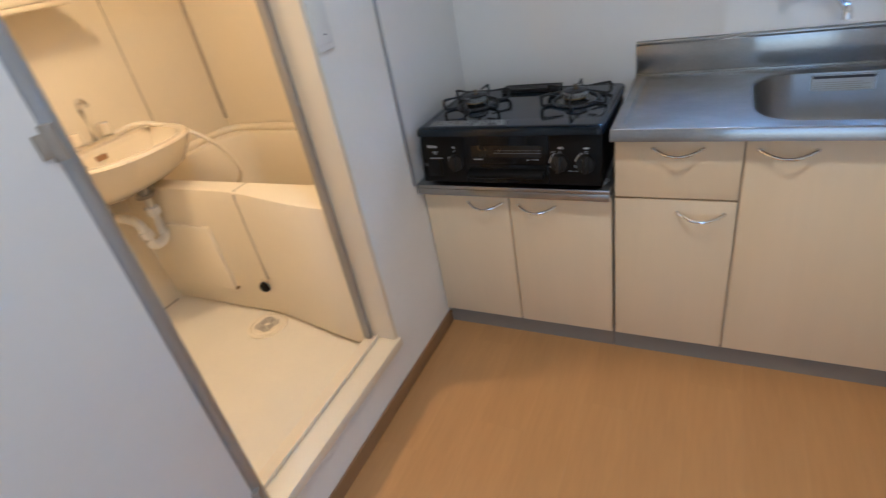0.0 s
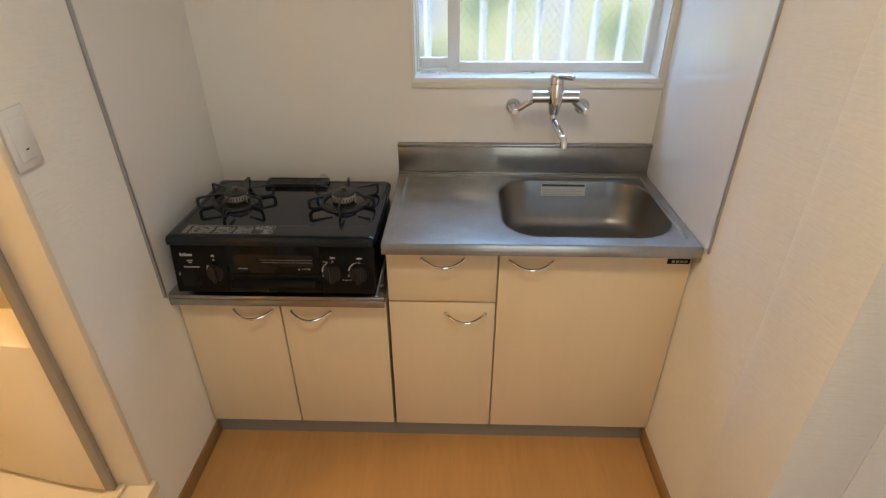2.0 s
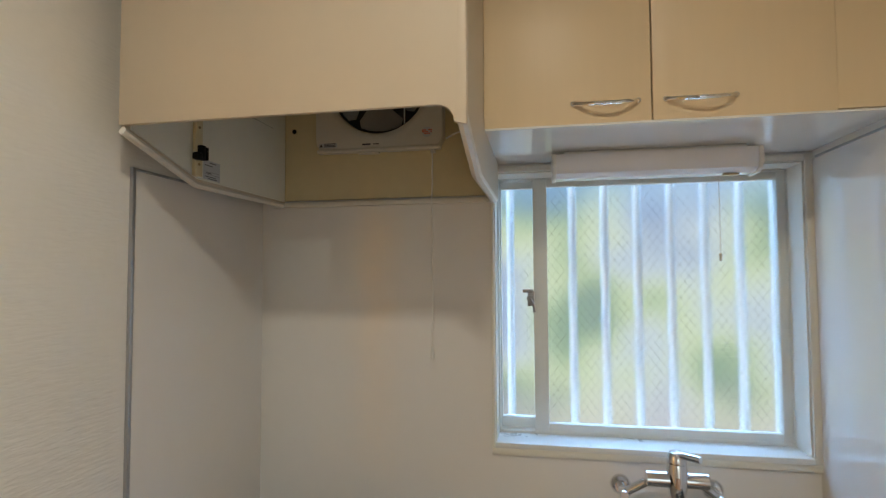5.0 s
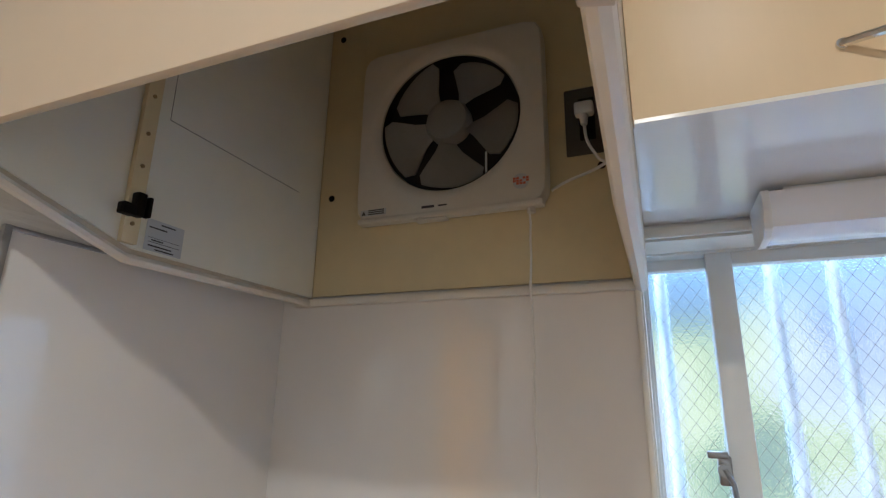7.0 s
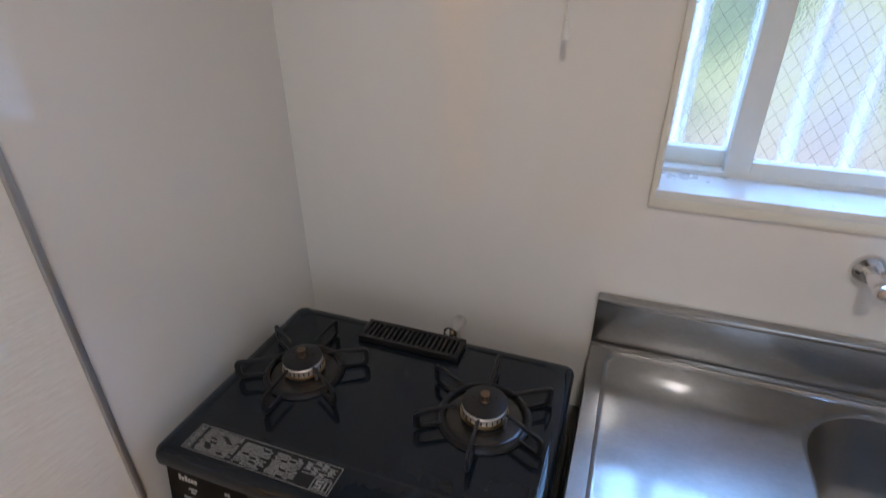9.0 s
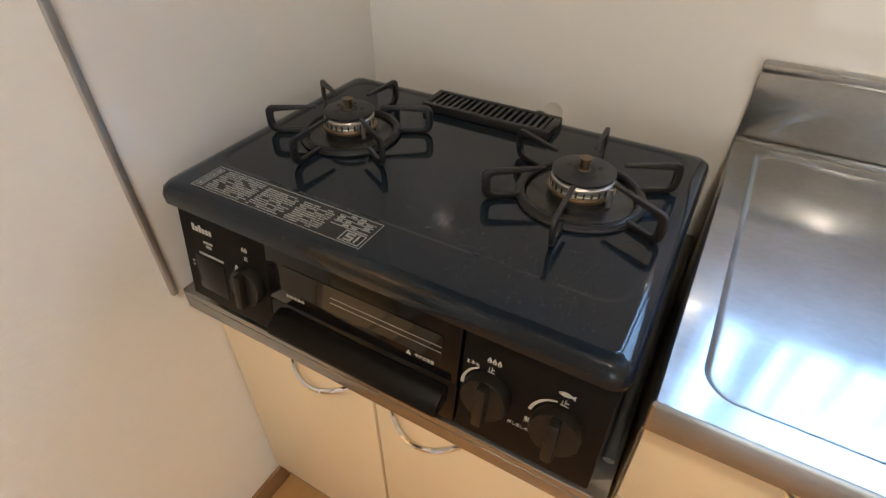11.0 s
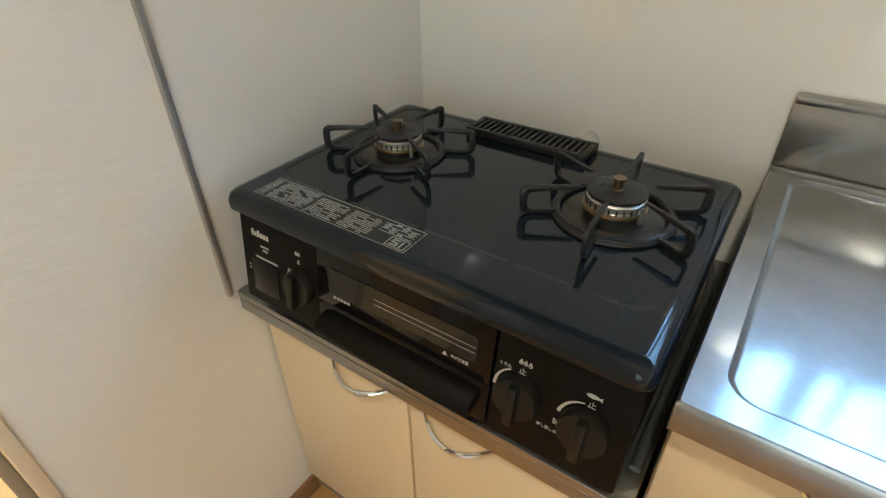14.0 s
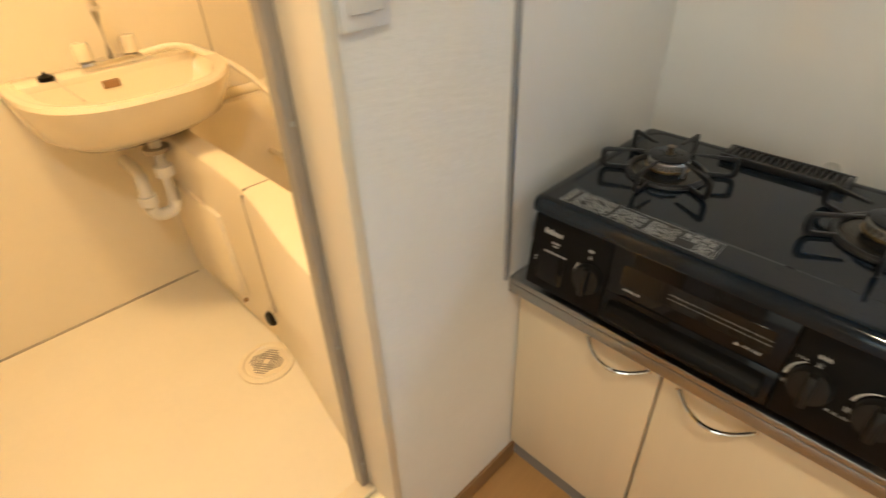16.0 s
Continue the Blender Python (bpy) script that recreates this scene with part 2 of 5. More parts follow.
def backdrop_material():
    """Soft daylight on distant leaves, sky gaps above and pale ground below, with extra glow banded in higher up to
    light the room.
    """
    m = bpy.data.materials.new("garden_daylight")
    m.use_nodes = True
    n, l = m.node_tree.nodes, m.node_tree.links
    n.remove(n["Principled BSDF"])
    out = n["Material Output"]
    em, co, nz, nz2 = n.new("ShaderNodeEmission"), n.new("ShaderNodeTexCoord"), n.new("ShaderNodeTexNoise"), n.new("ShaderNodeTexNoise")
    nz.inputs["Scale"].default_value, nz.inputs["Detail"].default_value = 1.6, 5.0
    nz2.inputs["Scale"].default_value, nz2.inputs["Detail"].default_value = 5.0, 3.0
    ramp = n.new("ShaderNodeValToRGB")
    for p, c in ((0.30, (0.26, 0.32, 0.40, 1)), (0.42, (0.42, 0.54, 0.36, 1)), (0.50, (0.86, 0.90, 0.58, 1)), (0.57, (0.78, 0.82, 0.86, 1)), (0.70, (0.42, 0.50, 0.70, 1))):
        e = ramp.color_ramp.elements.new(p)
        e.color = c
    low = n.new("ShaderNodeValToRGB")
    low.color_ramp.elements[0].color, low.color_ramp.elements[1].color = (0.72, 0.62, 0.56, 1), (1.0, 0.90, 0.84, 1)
    sep, mix, mr = n.new("ShaderNodeSeparateXYZ"), n.new("ShaderNodeMix"), n.new("ShaderNodeMapRange")
    mix.data_type = "RGBA"
    mr.inputs["From Min"].default_value, mr.inputs["From Max"].default_value = 0.35, 0.9
    l.new(co.outputs["Object"], nz.inputs["Vector"])
    l.new(co.outputs["Object"], nz2.inputs["Vector"])
    l.new(co.outputs["Object"], sep.inputs[0])
    l.new(sep.outputs["Z"], mr.inputs["Value"])
    l.new(nz.outputs["Fac"], ramp.inputs[0])
    l.new(nz2.outputs["Fac"], low.inputs[0])
    l.new(mr.outputs[0], mix.inputs["Factor"])
    l.new(low.outputs[0], mix.inputs["A"])
    l.new(ramp.outputs[0], mix.inputs["B"])
    l.new(mix.outputs["Result"], em.inputs["Color"])
    # glow stepped up above 2.38 m and 4.6 m, over the sight lines
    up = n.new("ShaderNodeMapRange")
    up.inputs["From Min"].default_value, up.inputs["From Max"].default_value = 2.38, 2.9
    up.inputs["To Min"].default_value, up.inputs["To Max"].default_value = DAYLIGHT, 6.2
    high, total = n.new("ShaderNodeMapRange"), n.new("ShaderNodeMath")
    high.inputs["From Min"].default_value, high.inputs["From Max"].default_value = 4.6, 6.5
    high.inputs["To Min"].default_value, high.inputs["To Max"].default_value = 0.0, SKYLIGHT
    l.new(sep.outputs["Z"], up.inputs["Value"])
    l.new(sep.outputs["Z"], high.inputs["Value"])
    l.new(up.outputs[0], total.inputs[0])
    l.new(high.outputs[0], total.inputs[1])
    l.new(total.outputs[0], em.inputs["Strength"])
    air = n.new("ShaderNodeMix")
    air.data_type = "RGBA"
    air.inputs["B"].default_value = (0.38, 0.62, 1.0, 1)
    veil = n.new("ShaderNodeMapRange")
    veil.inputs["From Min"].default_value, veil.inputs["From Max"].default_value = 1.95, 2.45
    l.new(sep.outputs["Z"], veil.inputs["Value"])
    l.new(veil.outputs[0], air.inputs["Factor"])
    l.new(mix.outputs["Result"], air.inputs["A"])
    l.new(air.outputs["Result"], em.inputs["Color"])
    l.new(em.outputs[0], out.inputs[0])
    return m


def glow(name, colour, strength):
    m = bpy.data.materials.new(name)
    m.use_nodes = True
    b = m.node_tree.nodes["Principled BSDF"]
    b.inputs["Base Color"].default_value = (0.8, 0.78, 0.72, 1)
    b.inputs["Emission Color"].default_value, b.inputs["Emission Strength"].default_value = (*colour, 1), strength
    return m


GLASS, GARDEN = glass_material(), backdrop_material()
LIT_WARM, LIT_AMBER = glow("lit_lamp_cover", (1.0, 0.82, 0.6), 3.0), glow("lit_bath_cover", (1.0, 0.7, 0.36), 3.0)


# ---- mesh builders: each returns a bmesh in world metres ----
def box(x0, y0, z0, x1, y1, z1, bevel=0.0, seg=2):
    bm = bmesh.new()
    bmesh.ops.create_cube(bm, size=1.0)
    for v in bm.verts:
        v.co = ((x0 + x1) / 2 + v.co.x * (x1 - x0), (y0 + y1) / 2 + v.co.y * (y1 - y0), (z0 + z1) / 2 + v.co.z * (z1 - z0))
    if bevel:
        bmesh.ops.bevel(bm, geom=bm.edges[:], offset=bevel, segments=seg, affect="EDGES", profile=0.5)
    return bm


def join(*parts):
    out = bmesh.new()
    for bm in parts:
        tmp = bpy.data.meshes.new("tmp")
        bm.to_mesh(tmp)
        bm.free()
        out.from_mesh(tmp)
        bpy.data.meshes.remove(tmp)
    return out


def moved(bm, m):
    bmesh.ops.transform(bm, matrix=m, verts=bm.verts[:])
    return bm


AXES = {"z": Matrix.Identity(4), "y": Matrix.Rotation(radians(90), 4, "X"), "x": Matrix.Rotation(radians(90), 4, "Y")}


def lathe(profile, where, axis="z", seg=32):
    """Turns a profile of (radius, height) round an axis; with axis y heights run towards -y."""
    bm = bmesh.new()
    rings = []
    for r, h in profile:
        if r < 1e-6:
            rings.append([bm.verts.new((0, 0, h))])
        else:
            rings.append([bm.verts.new((r * math.cos(2 * math.pi * k / seg), r * math.sin(2 * math.pi * k / seg), h)) for k in range(seg)])
    for a, b in zip(rings, rings[1:]):
        for k in range(seg):
            quad = [a[k % len(a)], a[(k + 1) % len(a)], b[(k + 1) % len(b)], b[k % len(b)]]
            quad = list(dict.fromkeys(quad))
            if len(quad) > 2:
                bm.faces.new(quad)
    bmesh.ops.recalc_face_normals(bm, faces=bm.faces[:])
    return moved(bm, Matrix.Translation(where) @ AXES[axis])


def rod(a, b, r, seg=12):
    return sweep([a, b], r, seg)


def sweep(points, r, seg=10, flat=1.0, up=(0, 0, 1), closed=False):
    """A tube along points; flat scales it across the up direction's side."""
    pts = [Vector(p) for p in points]
    bm = bmesh.new()
    rings = []
    for i, p in enumerate(pts):
        if closed:
            d = pts[(i + 1) % len(pts)] - pts[i - 1]
        else:
            d = pts[min(i + 1, len(pts) - 1)] - pts[max(i - 1, 0)]
        d.normalize()
        side = d.cross(Vector(up))
        if side.length < 1e-3:
            side = d.cross(Vector((1, 0, 0)))
        side.normalize()
        top = side.cross(d).normalized()
        rings.append([bm.verts.new(p + side * (r * flat * math.cos(2 * math.pi * k / seg)) + top * (r * math.sin(2 * math.pi * k / seg))) for k in range(seg)])
    pairs = list(zip(rings, rings[1:])) + ([(rings[-1], rings[0])] if closed else [])
    for a, b in pairs:
        for k in range(seg):
            bm.faces.new((a[k], a[(k + 1) % seg], b[(k + 1) % seg], b[k]))
    if not closed:
        bm.faces.new(rings[0][::-1])
        bm.faces.new(rings[-1])
    bmesh.ops.recalc_face_normals(bm, faces=bm.faces[:])
    return bm


def prism(outline, axis, lo, hi, bevel=0.0):
    """An outline of two coordinates, drawn out along the third axis from lo to hi."""
    order = {"x": lambda a, b, c: (c, a, b), "y": lambda a, b, c: (a, c, b), "z": lambda a, b, c: (a, b, c)}[axis]
    bm = bmesh.new()
    one = [bm.verts.new(order(a, b, lo)) for a, b in outline]
    two = [bm.verts.new(order(a, b, hi)) for a, b in outline]
    bm.faces.new(one)
    bm.faces.new(two[::-1])
    for k in range(len(one)):
        j = (k + 1) % len(one)
        bm.faces.new((one[k], two[k], two[j], one[j]))
    bmesh.ops.recalc_face_normals(bm, faces=bm.faces[:])
    if bevel:
        bmesh.ops.bevel(bm, geom=bm.edges[:], offset=bevel, segments=2, affect="EDGES", profile=0.5)
    return bm


def rounded(x0, y0, x1, y1, r, n=6):
    """A rounded rectangle, anticlockwise; r may be one radius or four (corners x1y1, x0y1, x0y0, x1y0)."""
    rs = (r,) * 4 if isinstance(r, (int, float)) else r
    pts = []
    for (cx, cy, start), q in zip(((x1, y1, 0), (x0, y1, 90), (x0, y0, 180), (x1, y0, 270)), rs):
        sx, sy = (1 if cx == x1 else -1), (1 if cy == y1 else -1)
        for k in range(n + 1):
            a = radians(start + 90 * k / n)
            pts.append((cx - sx * q + q * math.cos(a), cy - sy * q + q * math.sin(a)))
    return pts


def loft(loops, cap_first=False, cap_last=True):
    """Joins loops of equal length, each a list of (x, y, z)."""
    bm = bmesh.new()
    rows = [[bm.verts.new(p) for p in loop] for loop in loops]
    for a, b in zip(rows, rows[1:]):
        for k in range(len(a)):
            j = (k + 1) % len(a)
            bm.faces.new((a[k], a[j], b[j], b[k]))
    if cap_first:
        bm.faces.new(rows[0][::-1])
    if cap_last:
        bm.faces.new(rows[-1])
    bmesh.ops.recalc_face_normals(bm, faces=bm.faces[:])
    return bm


def fillet(points, r=0.01, n=4):
    """Rounds the inner corners of a path."""
    pts = [Vector(p) for p in points]
    out = [pts[0]]
    for a, b, c in zip(pts, pts[1:], pts[2:]):
        u, w = (a - b), (c - b)
        q = min(r, u.length * 0.49, w.length * 0.49)
        p0, p1 = b + u.normalized() * q, b + w.normalized() * q
        out += [(1 - s) ** 2 * p0 + 2 * s * (1 - s) * b + s * s * p1 for s in (k / n for k in range(n + 1))]
    return out + [pts[-1]]


def writing(words, size, thick=0.0003):
    curve = bpy.data.curves.new("words", "FONT")
    curve.body, curve.size, curve.extrude, curve.resolution_u = words, size, thick, 3
    curve.align_x, curve.align_y = "CENTER", "CENTER"
    ob = new("words", curve)
    deps = bpy.context.evaluated_depsgraph_get()
    got = ob.evaluated_get(deps)
    bm = bmesh.new()
    bm.from_mesh(got.to_mesh())
    got.to_mesh_clear()
    bpy.data.objects.remove(ob)
    bpy.data.curves.remove(curve)
    return bm


FACING = Matrix.Rotation(radians(90), 4, "X")   # writing that faces the kitchen, towards -y


# ---- things and their parts ----
def thing(name, where, label, category, group="", kind=""):
    ob = new(name)
    ob.location = where
    return tagged(ob, label, category, group, kind)


def origin(ob):
    while ob.parent:
        ob = ob.parent
    return ob.location if ob.type == "EMPTY" else Vector((0, 0, 0))


def mesh_of(bm, mat, shift, name, smooth=38):
    bmesh.ops.translate(bm, verts=bm.verts[:], vec=-Vector(shift))
    me = bpy.data.meshes.new(name)
    bm.to_mesh(me)
    bm.free()
    me.materials.append(mat)
    me.polygons.foreach_set("use_smooth", [True] * len(me.polygons))
    me.set_sharp_from_angle(angle=radians(smooth))
    return me


def part(name, bm, mat, parent, label=""):
    ob = new(name, mesh_of(bm, mat, origin(parent), name))
    ob.parent = parent
    return tagged(ob, label)


def solid(name, bm, mat, label="", category="", kind="", shift=(0, 0, 0)):
    ob = new(name, mesh_of(bm, mat, shift, name))
    ob.location = shift
    return tagged(ob, label, category, "", kind)


def structure(name, bm, mat, label=""):
    return solid(name, bm, mat, label, "", "structure")


# ---- walls, floor, ceiling ----
ROOM_X1, ROOM_Y0 = 1.60, -1.60
floor = structure("floor", box(XL - 0.05, ROOM_Y0 - 0.05, FLOOR - 0.12, ROOM_X1 + 0.05, YB + 0.1, FLOOR - 0.006), KICK, "orange-brown wood-grain plank floor")
structure("ceiling", box(XL, ROOM_Y0, CEIL, ROOM_X1, YB, CEIL + 0.08), CEILING, "white papered ceiling over the kitchen")
T = 0.19
structure("wall_north", join(
    box(XL - 0.14, YB, FLOOR - 0.1, WIN_X0, YB + T, CEIL),
    box(WIN_X1, YB, FLOOR - 0.1, ROOM_X1, YB + T, CEIL),
    box(WIN_X0, YB, FLOOR - 0.1, WIN_X1, YB + T, WIN_Z0),
    box(WIN_X0, YB, WIN_Z1, WIN_X1, YB + T, CEIL)), BOARD, "glossy off-white kitchen board behind stove and sink")
structure("wall_west", join(
    box(XL - 0.10, JAMB_Y1, FLOOR - 0.1, XL, YB + 0.05, CEIL),
    box(XL - 0.10, ROOM_Y0, FLOOR - 0.1, XL, JAMB_Y0 - 0.03, CEIL),
    box(XL - 0.10, JAMB_Y0 - 0.03, FLOOR - 0.1, XL, JAMB_Y1, SILL_Z - 0.03),
    box(XL - 0.10, JAMB_Y0 - 0.03, HEAD_Z, XL, JAMB_Y1, CEIL)), WALLPAPER, "white embossed wallpaper wall beside the bathroom")
structure("wall_east", join(
    box(XR, 1.34, FLOOR - 0.1, XR + 0.12, YB, CEIL),
    box(XR - 0.028, 1.13, FLOOR - 0.1, XR + 0.12, 1.34, CEIL, 0.003),
    box(XR + 0.12, 1.13, FLOOR - 0.1, ROOM_X1, 1.25, CEIL)), WALLPAPER, "white embossed wallpaper wall with a shallow pillar")
# out of view; its opening is added to hold the fill lamp
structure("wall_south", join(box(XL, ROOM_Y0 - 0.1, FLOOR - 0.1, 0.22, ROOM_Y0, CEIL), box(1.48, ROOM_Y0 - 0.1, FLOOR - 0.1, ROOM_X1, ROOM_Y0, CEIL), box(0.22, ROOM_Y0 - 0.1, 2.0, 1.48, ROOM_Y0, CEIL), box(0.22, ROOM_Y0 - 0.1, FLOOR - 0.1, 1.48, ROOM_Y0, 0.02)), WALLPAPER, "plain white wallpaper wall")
structure("wall_side", box(ROOM_X1, ROOM_Y0, FLOOR - 0.1, ROOM_X1 + 0.1, 1.13, CEIL), WALLPAPER, "plain white wallpaper wall")
structure("panel_west", box(XL, 1.688, 0.615, XL + 0.004, YB + 0.01, 1.836), BOARD, "glossy off-white board on the wall beside the stove")
structure("panel_east", box(XR - 0.004, 1.668, 0.80, XR, YB, 1.905), BOARD, "glossy off-white board beside the sink")
structure("trim_west", join(box(XL, 1.678, 0.615, XL + 0.009, 1.688, 1.842, 0.002), box(XL, 1.688, 1.836, XL + 0.007, 2.2, 1.842, 0.001)), ALU_GREY, "grey aluminium edge strip")
structure("trim_east", join(box(XR - 0.008, 1.660, 0.80, XR, 1.668, 1.911, 0.002), box(XR - 0.006, 1.668, 1.905, XR, 2.2, 1.911, 0.001)), ALU_GREY, "grey edge strip")
structure("baseboard_west", box(XL, -1.5, FLOOR, XL + 0.008, 1.752, FLOOR + 0.060, 0.002), SKIRT, "brown wooden baseboard")
structure("baseboard_east", join(box(XR - 0.008, 1.338, FLOOR, XR, 1.752, FLOOR + 0.060, 0.002), box(XR - 0.036, 1.122, FLOOR, XR - 0.028, 1.338, FLOOR + 0.060, 0.002)), SKIRT, "brown wooden baseboard")

# ---- window ----
window = structure("window_1", box(WIN_X0, 2.315, WIN_Z0, WIN_X1, 2.385, WIN_Z0 + 0.012), SASH, "pale aluminium sliding window with wired pebbled glass")
SY = 2.330


def sash(name, x0, x1, z0, z1, y, side, top, bottom):
    part(name, join(box(x0, y - 0.014, z0, x0 + side, y + 0.014, z1, 0.002), box(x1 - side * 0.7, y - 0.014, z0, x1, y + 0.014, z1, 0.002),
                    box(x0 + side, y - 0.013, z0, x1 - side * 0.7, y + 0.013, z0 + bottom, 0.002),
                    box(x0 + side, y - 0.013, z1 - top, x1 - side * 0.7, y + 0.013, z1, 0.002)), SASH, window)
    pane = part("pane", box(x0 + side - 0.003, y - 0.002, z0 + bottom - 0.003, x1 - side * 0.7 + 0.003, y + 0.002, z1 - top + 0.003), GLASS, window, "pebbled wired glass")
    pane.visible_shadow = False
    a, b, c, d = x0 + side, x1 - side * 0.7, z0 + bottom, z1 - top
    wires, step, w = [], 0.024, 0.00031
    bm = bmesh.new()
    for sgn in (1, -1):
        k = -int((d - c) * 0.75 / step) - 2
        while k * step < (b - a) + (d - c):
            # a line x = a + k*step + 0.75*(z-c) or its mirror image, cut to the pane
            xs = k * step
            lo, hi = max(0.0, -xs / 0.75), min(d - c, (b - a - xs) / 0.75)
            if hi > lo:
                pts = []
                for h in (lo, hi):
                    px = a + xs + 0.75 * h
                    pts.append((px if sgn > 0 else a + b - px, c + h))
                (xa, za), (xb, zb) = pts
                bm.faces.new([bm.verts.new(p) for p in ((xa - w, y - 0.0035, za), (xa + w, y - 0.0035, za), (xb + w, y - 0.0035, zb), (xb - w, y - 0.0035, zb))])
            k += 1
    mesh = part("wire_mesh", bm, WIRE, window)
    mesh.visible_shadow = False
    tagged(mesh, "thin diamond wire in the glass", kind="stuff")


sash("sash", 0.140, 0.838, WIN_Z0 - 0.008, WIN_Z1, SY, 0.041, 0.030, 0.042)
sash("sash", 0.030, 0.165, WIN_Z0 + 0.002, WIN_Z1, SY + 0.032, 0.012, 0.028, 0.040)
part("window_frame", join(box(WIN_X0 - 0.001, 2.31, WIN_Z0, WIN_X0 + 0.008, 2.39, WIN_Z1), box(WIN_X1 - 0.006, 2.31, WIN_Z0, WIN_X1 + 0.001, 2.39, WIN_Z1), box(WIN_X0, 2.31, WIN_Z1 - 0.008, WIN_X1, 2.39, WIN_Z1 + 0.001)), SASH, window)
part("window_sill", box(WIN_X0, YB - 0.011, WIN_Z0 - 0.011, WIN_X1, 2.316, WIN_Z0 + 0.004, 0.001), SILL, window, "white sill board")
part("reveal", join(box(WIN_X0 - 0.001, YB, WIN_Z0, WIN_X0 + 0.004, 2.31, WIN_Z1), box(WIN_X1 - 0.004, YB, WIN_Z0, WIN_X1 + 0.001, 2.31, WIN_Z1), box(WIN_X0, YB, WIN_Z1 - 0.004, WIN_X1, 2.31, WIN_Z1 + 0.001)), CASING, window)
part("casing", join(box(0.022, YB - 0.010, 1.106, 0.859, YB, 1.124, 0.002), box(0.022, YB - 0.010, 1.124, 0.031, YB, 1.92, 0.001), box(WIN_X1, YB - 0.010, 1.124, 0.859, YB, 1.92, 0.002), box(0.0315, YB - 0.010, WIN_Z1, WIN_X1, YB, 1.92, 0.002)), CASING, window, "ivory casing")
lock = part("latch", join(box(0.122, 2.300, 1.515, 0.142, 2.317, 1.560, 0.003), box(0.108, 2.296, 1.555, 0.138, 2.308, 1.566, 0.002), lathe([(0.0, 0.0), (0.010, 0.0), (0.010, 0.012), (0.0, 0.012)], (0.130, 2.302, 1.538), "y", 16)), BOWL_STEEL, window, "steel crescent latch")
part("lever", sweep(fillet([(0.130, 2.292, 1.540), (0.140, 2.290, 1.520), (0.142, 2.292, 1.498)], 0.006), 0.004, 8), BOWL_STEEL, lock)

grille = thing("window_grille", (0.43, 2.468, 1.05), "pale silver vertical security bars outside the window", "grille")
bar = lathe([(0.0, 0.0), (0.0118, 0.0), (0.0118, 0.95), (0.0, 0.95)], (0, 0, 0), "z", 16)
bar_mesh = mesh_of(bar, BAR, (0, 0, 0), "bar")
for k in range(13):
    ob = new("bar", bar_mesh)
    ob.parent, ob.location = grille, (-0.566 + 0.1000 * k, 0, 0)
part("rail", box(-0.17, 2.481, 1.06, 1.08, 2.493, 1.085), GRILLE, grille)
part("rail", box(-0.17, 2.481, 1.945, 1.08, 2.493, 1.97), GRILLE, grille)
for bx in (-0.10, 0.97):
    for bz in (1.06, 1.945):
        part("bracket", box(bx, 2.416, bz, bx + 0.03, 2.4805, bz + 0.025), GRILLE, grille)
structure("backdrop", box(-16.0, 4.6, -1.5, 17.0, 4.62, 8.0), GARDEN, "glowing backdrop of blurred garden greenery and sky beyond the window")
structure("ground", box(-60, 2.42, -0.9, 60, 60, -0.8), OUTSIDE, "pale ground outside")


# ---- kitchen cabinets ----
DOOR_Y = 1.734


def arc_handle(x0, x1, z, y, parent, out=0.033):
    xm, h = (x0 + x1) / 2, (x1 - x0) / 2
    pts = [(xm + h * s, y - out * (1 - s * s) - 0.003, z - 0.011 * (1 - s * s)) for s in (k / 8 - 1 for k in range(17))]
    hd = part("handle", join(sweep(pts, 0.0042, 8, 1.0, (0, 0, 1)), rod((x0, y - 0.004, z), (x0, y, z), 0.0055), rod((x1, y - 0.004, z), (x1, y, z), 0.0055)), CHROME, parent, "bowed chrome handle")
    return hd


def front(name, x0, x1, z0, z1, parent, y=DOOR_Y):
    return part(name, box(x0, y, z0, x1, y + 0.018, z1, 0.0015), CREAM, parent)


gas_unit = thing("cabinet", (-0.358, 1.98, FLOOR), "low cream two-door cabinet under the gas stove", "cabinet")
for panel in (box(XL + 0.005, DOOR_Y + 0.019, 0.04, XL + 0.02, YB - 0.005, 0.574), box(-0.052, DOOR_Y + 0.019, 0.04, -0.037, YB - 0.005, 0.574),
                  box(XL + 0.02, DOOR_Y + 0.019, 0.04, -0.052, YB - 0.005, 0.055), box(XL + 0.02, YB - 0.015, 0.055, -0.052, YB - 0.005, 0.574),
                  box(XL + 0.02, DOOR_Y + 0.019, 0.556, -0.052, DOOR_Y + 0.035, 0.574)):
    part("carcass_panel", panel, CREAM_SIDE, gas_unit)
part("toe_kick", box(XL + 0.004, 1.758, FLOOR, -0.036, 1.775, 0.042), KICK, gas_unit, "grey toe kick")
part("top", join(box(XL + 0.003, 1.697, 0.601, -0.036, YB - 0.003, 0.614, 0.002), box(XL + 0.003, 1.697, 0.577, -0.036, 1.707, 0.6005, 0.001)), STEEL, gas_unit, "stainless top")
d = front("door", XL + 0.005, -0.3708, 0.043, 0.573, gas_unit)
arc_handle(-0.515, -0.392, 0.537, DOOR_Y, d)
d = front("door", -0.3655, -0.037, 0.043, 0.573, gas_unit)
arc_handle(-0.334, -0.211, 0.534, DOOR_Y, d)

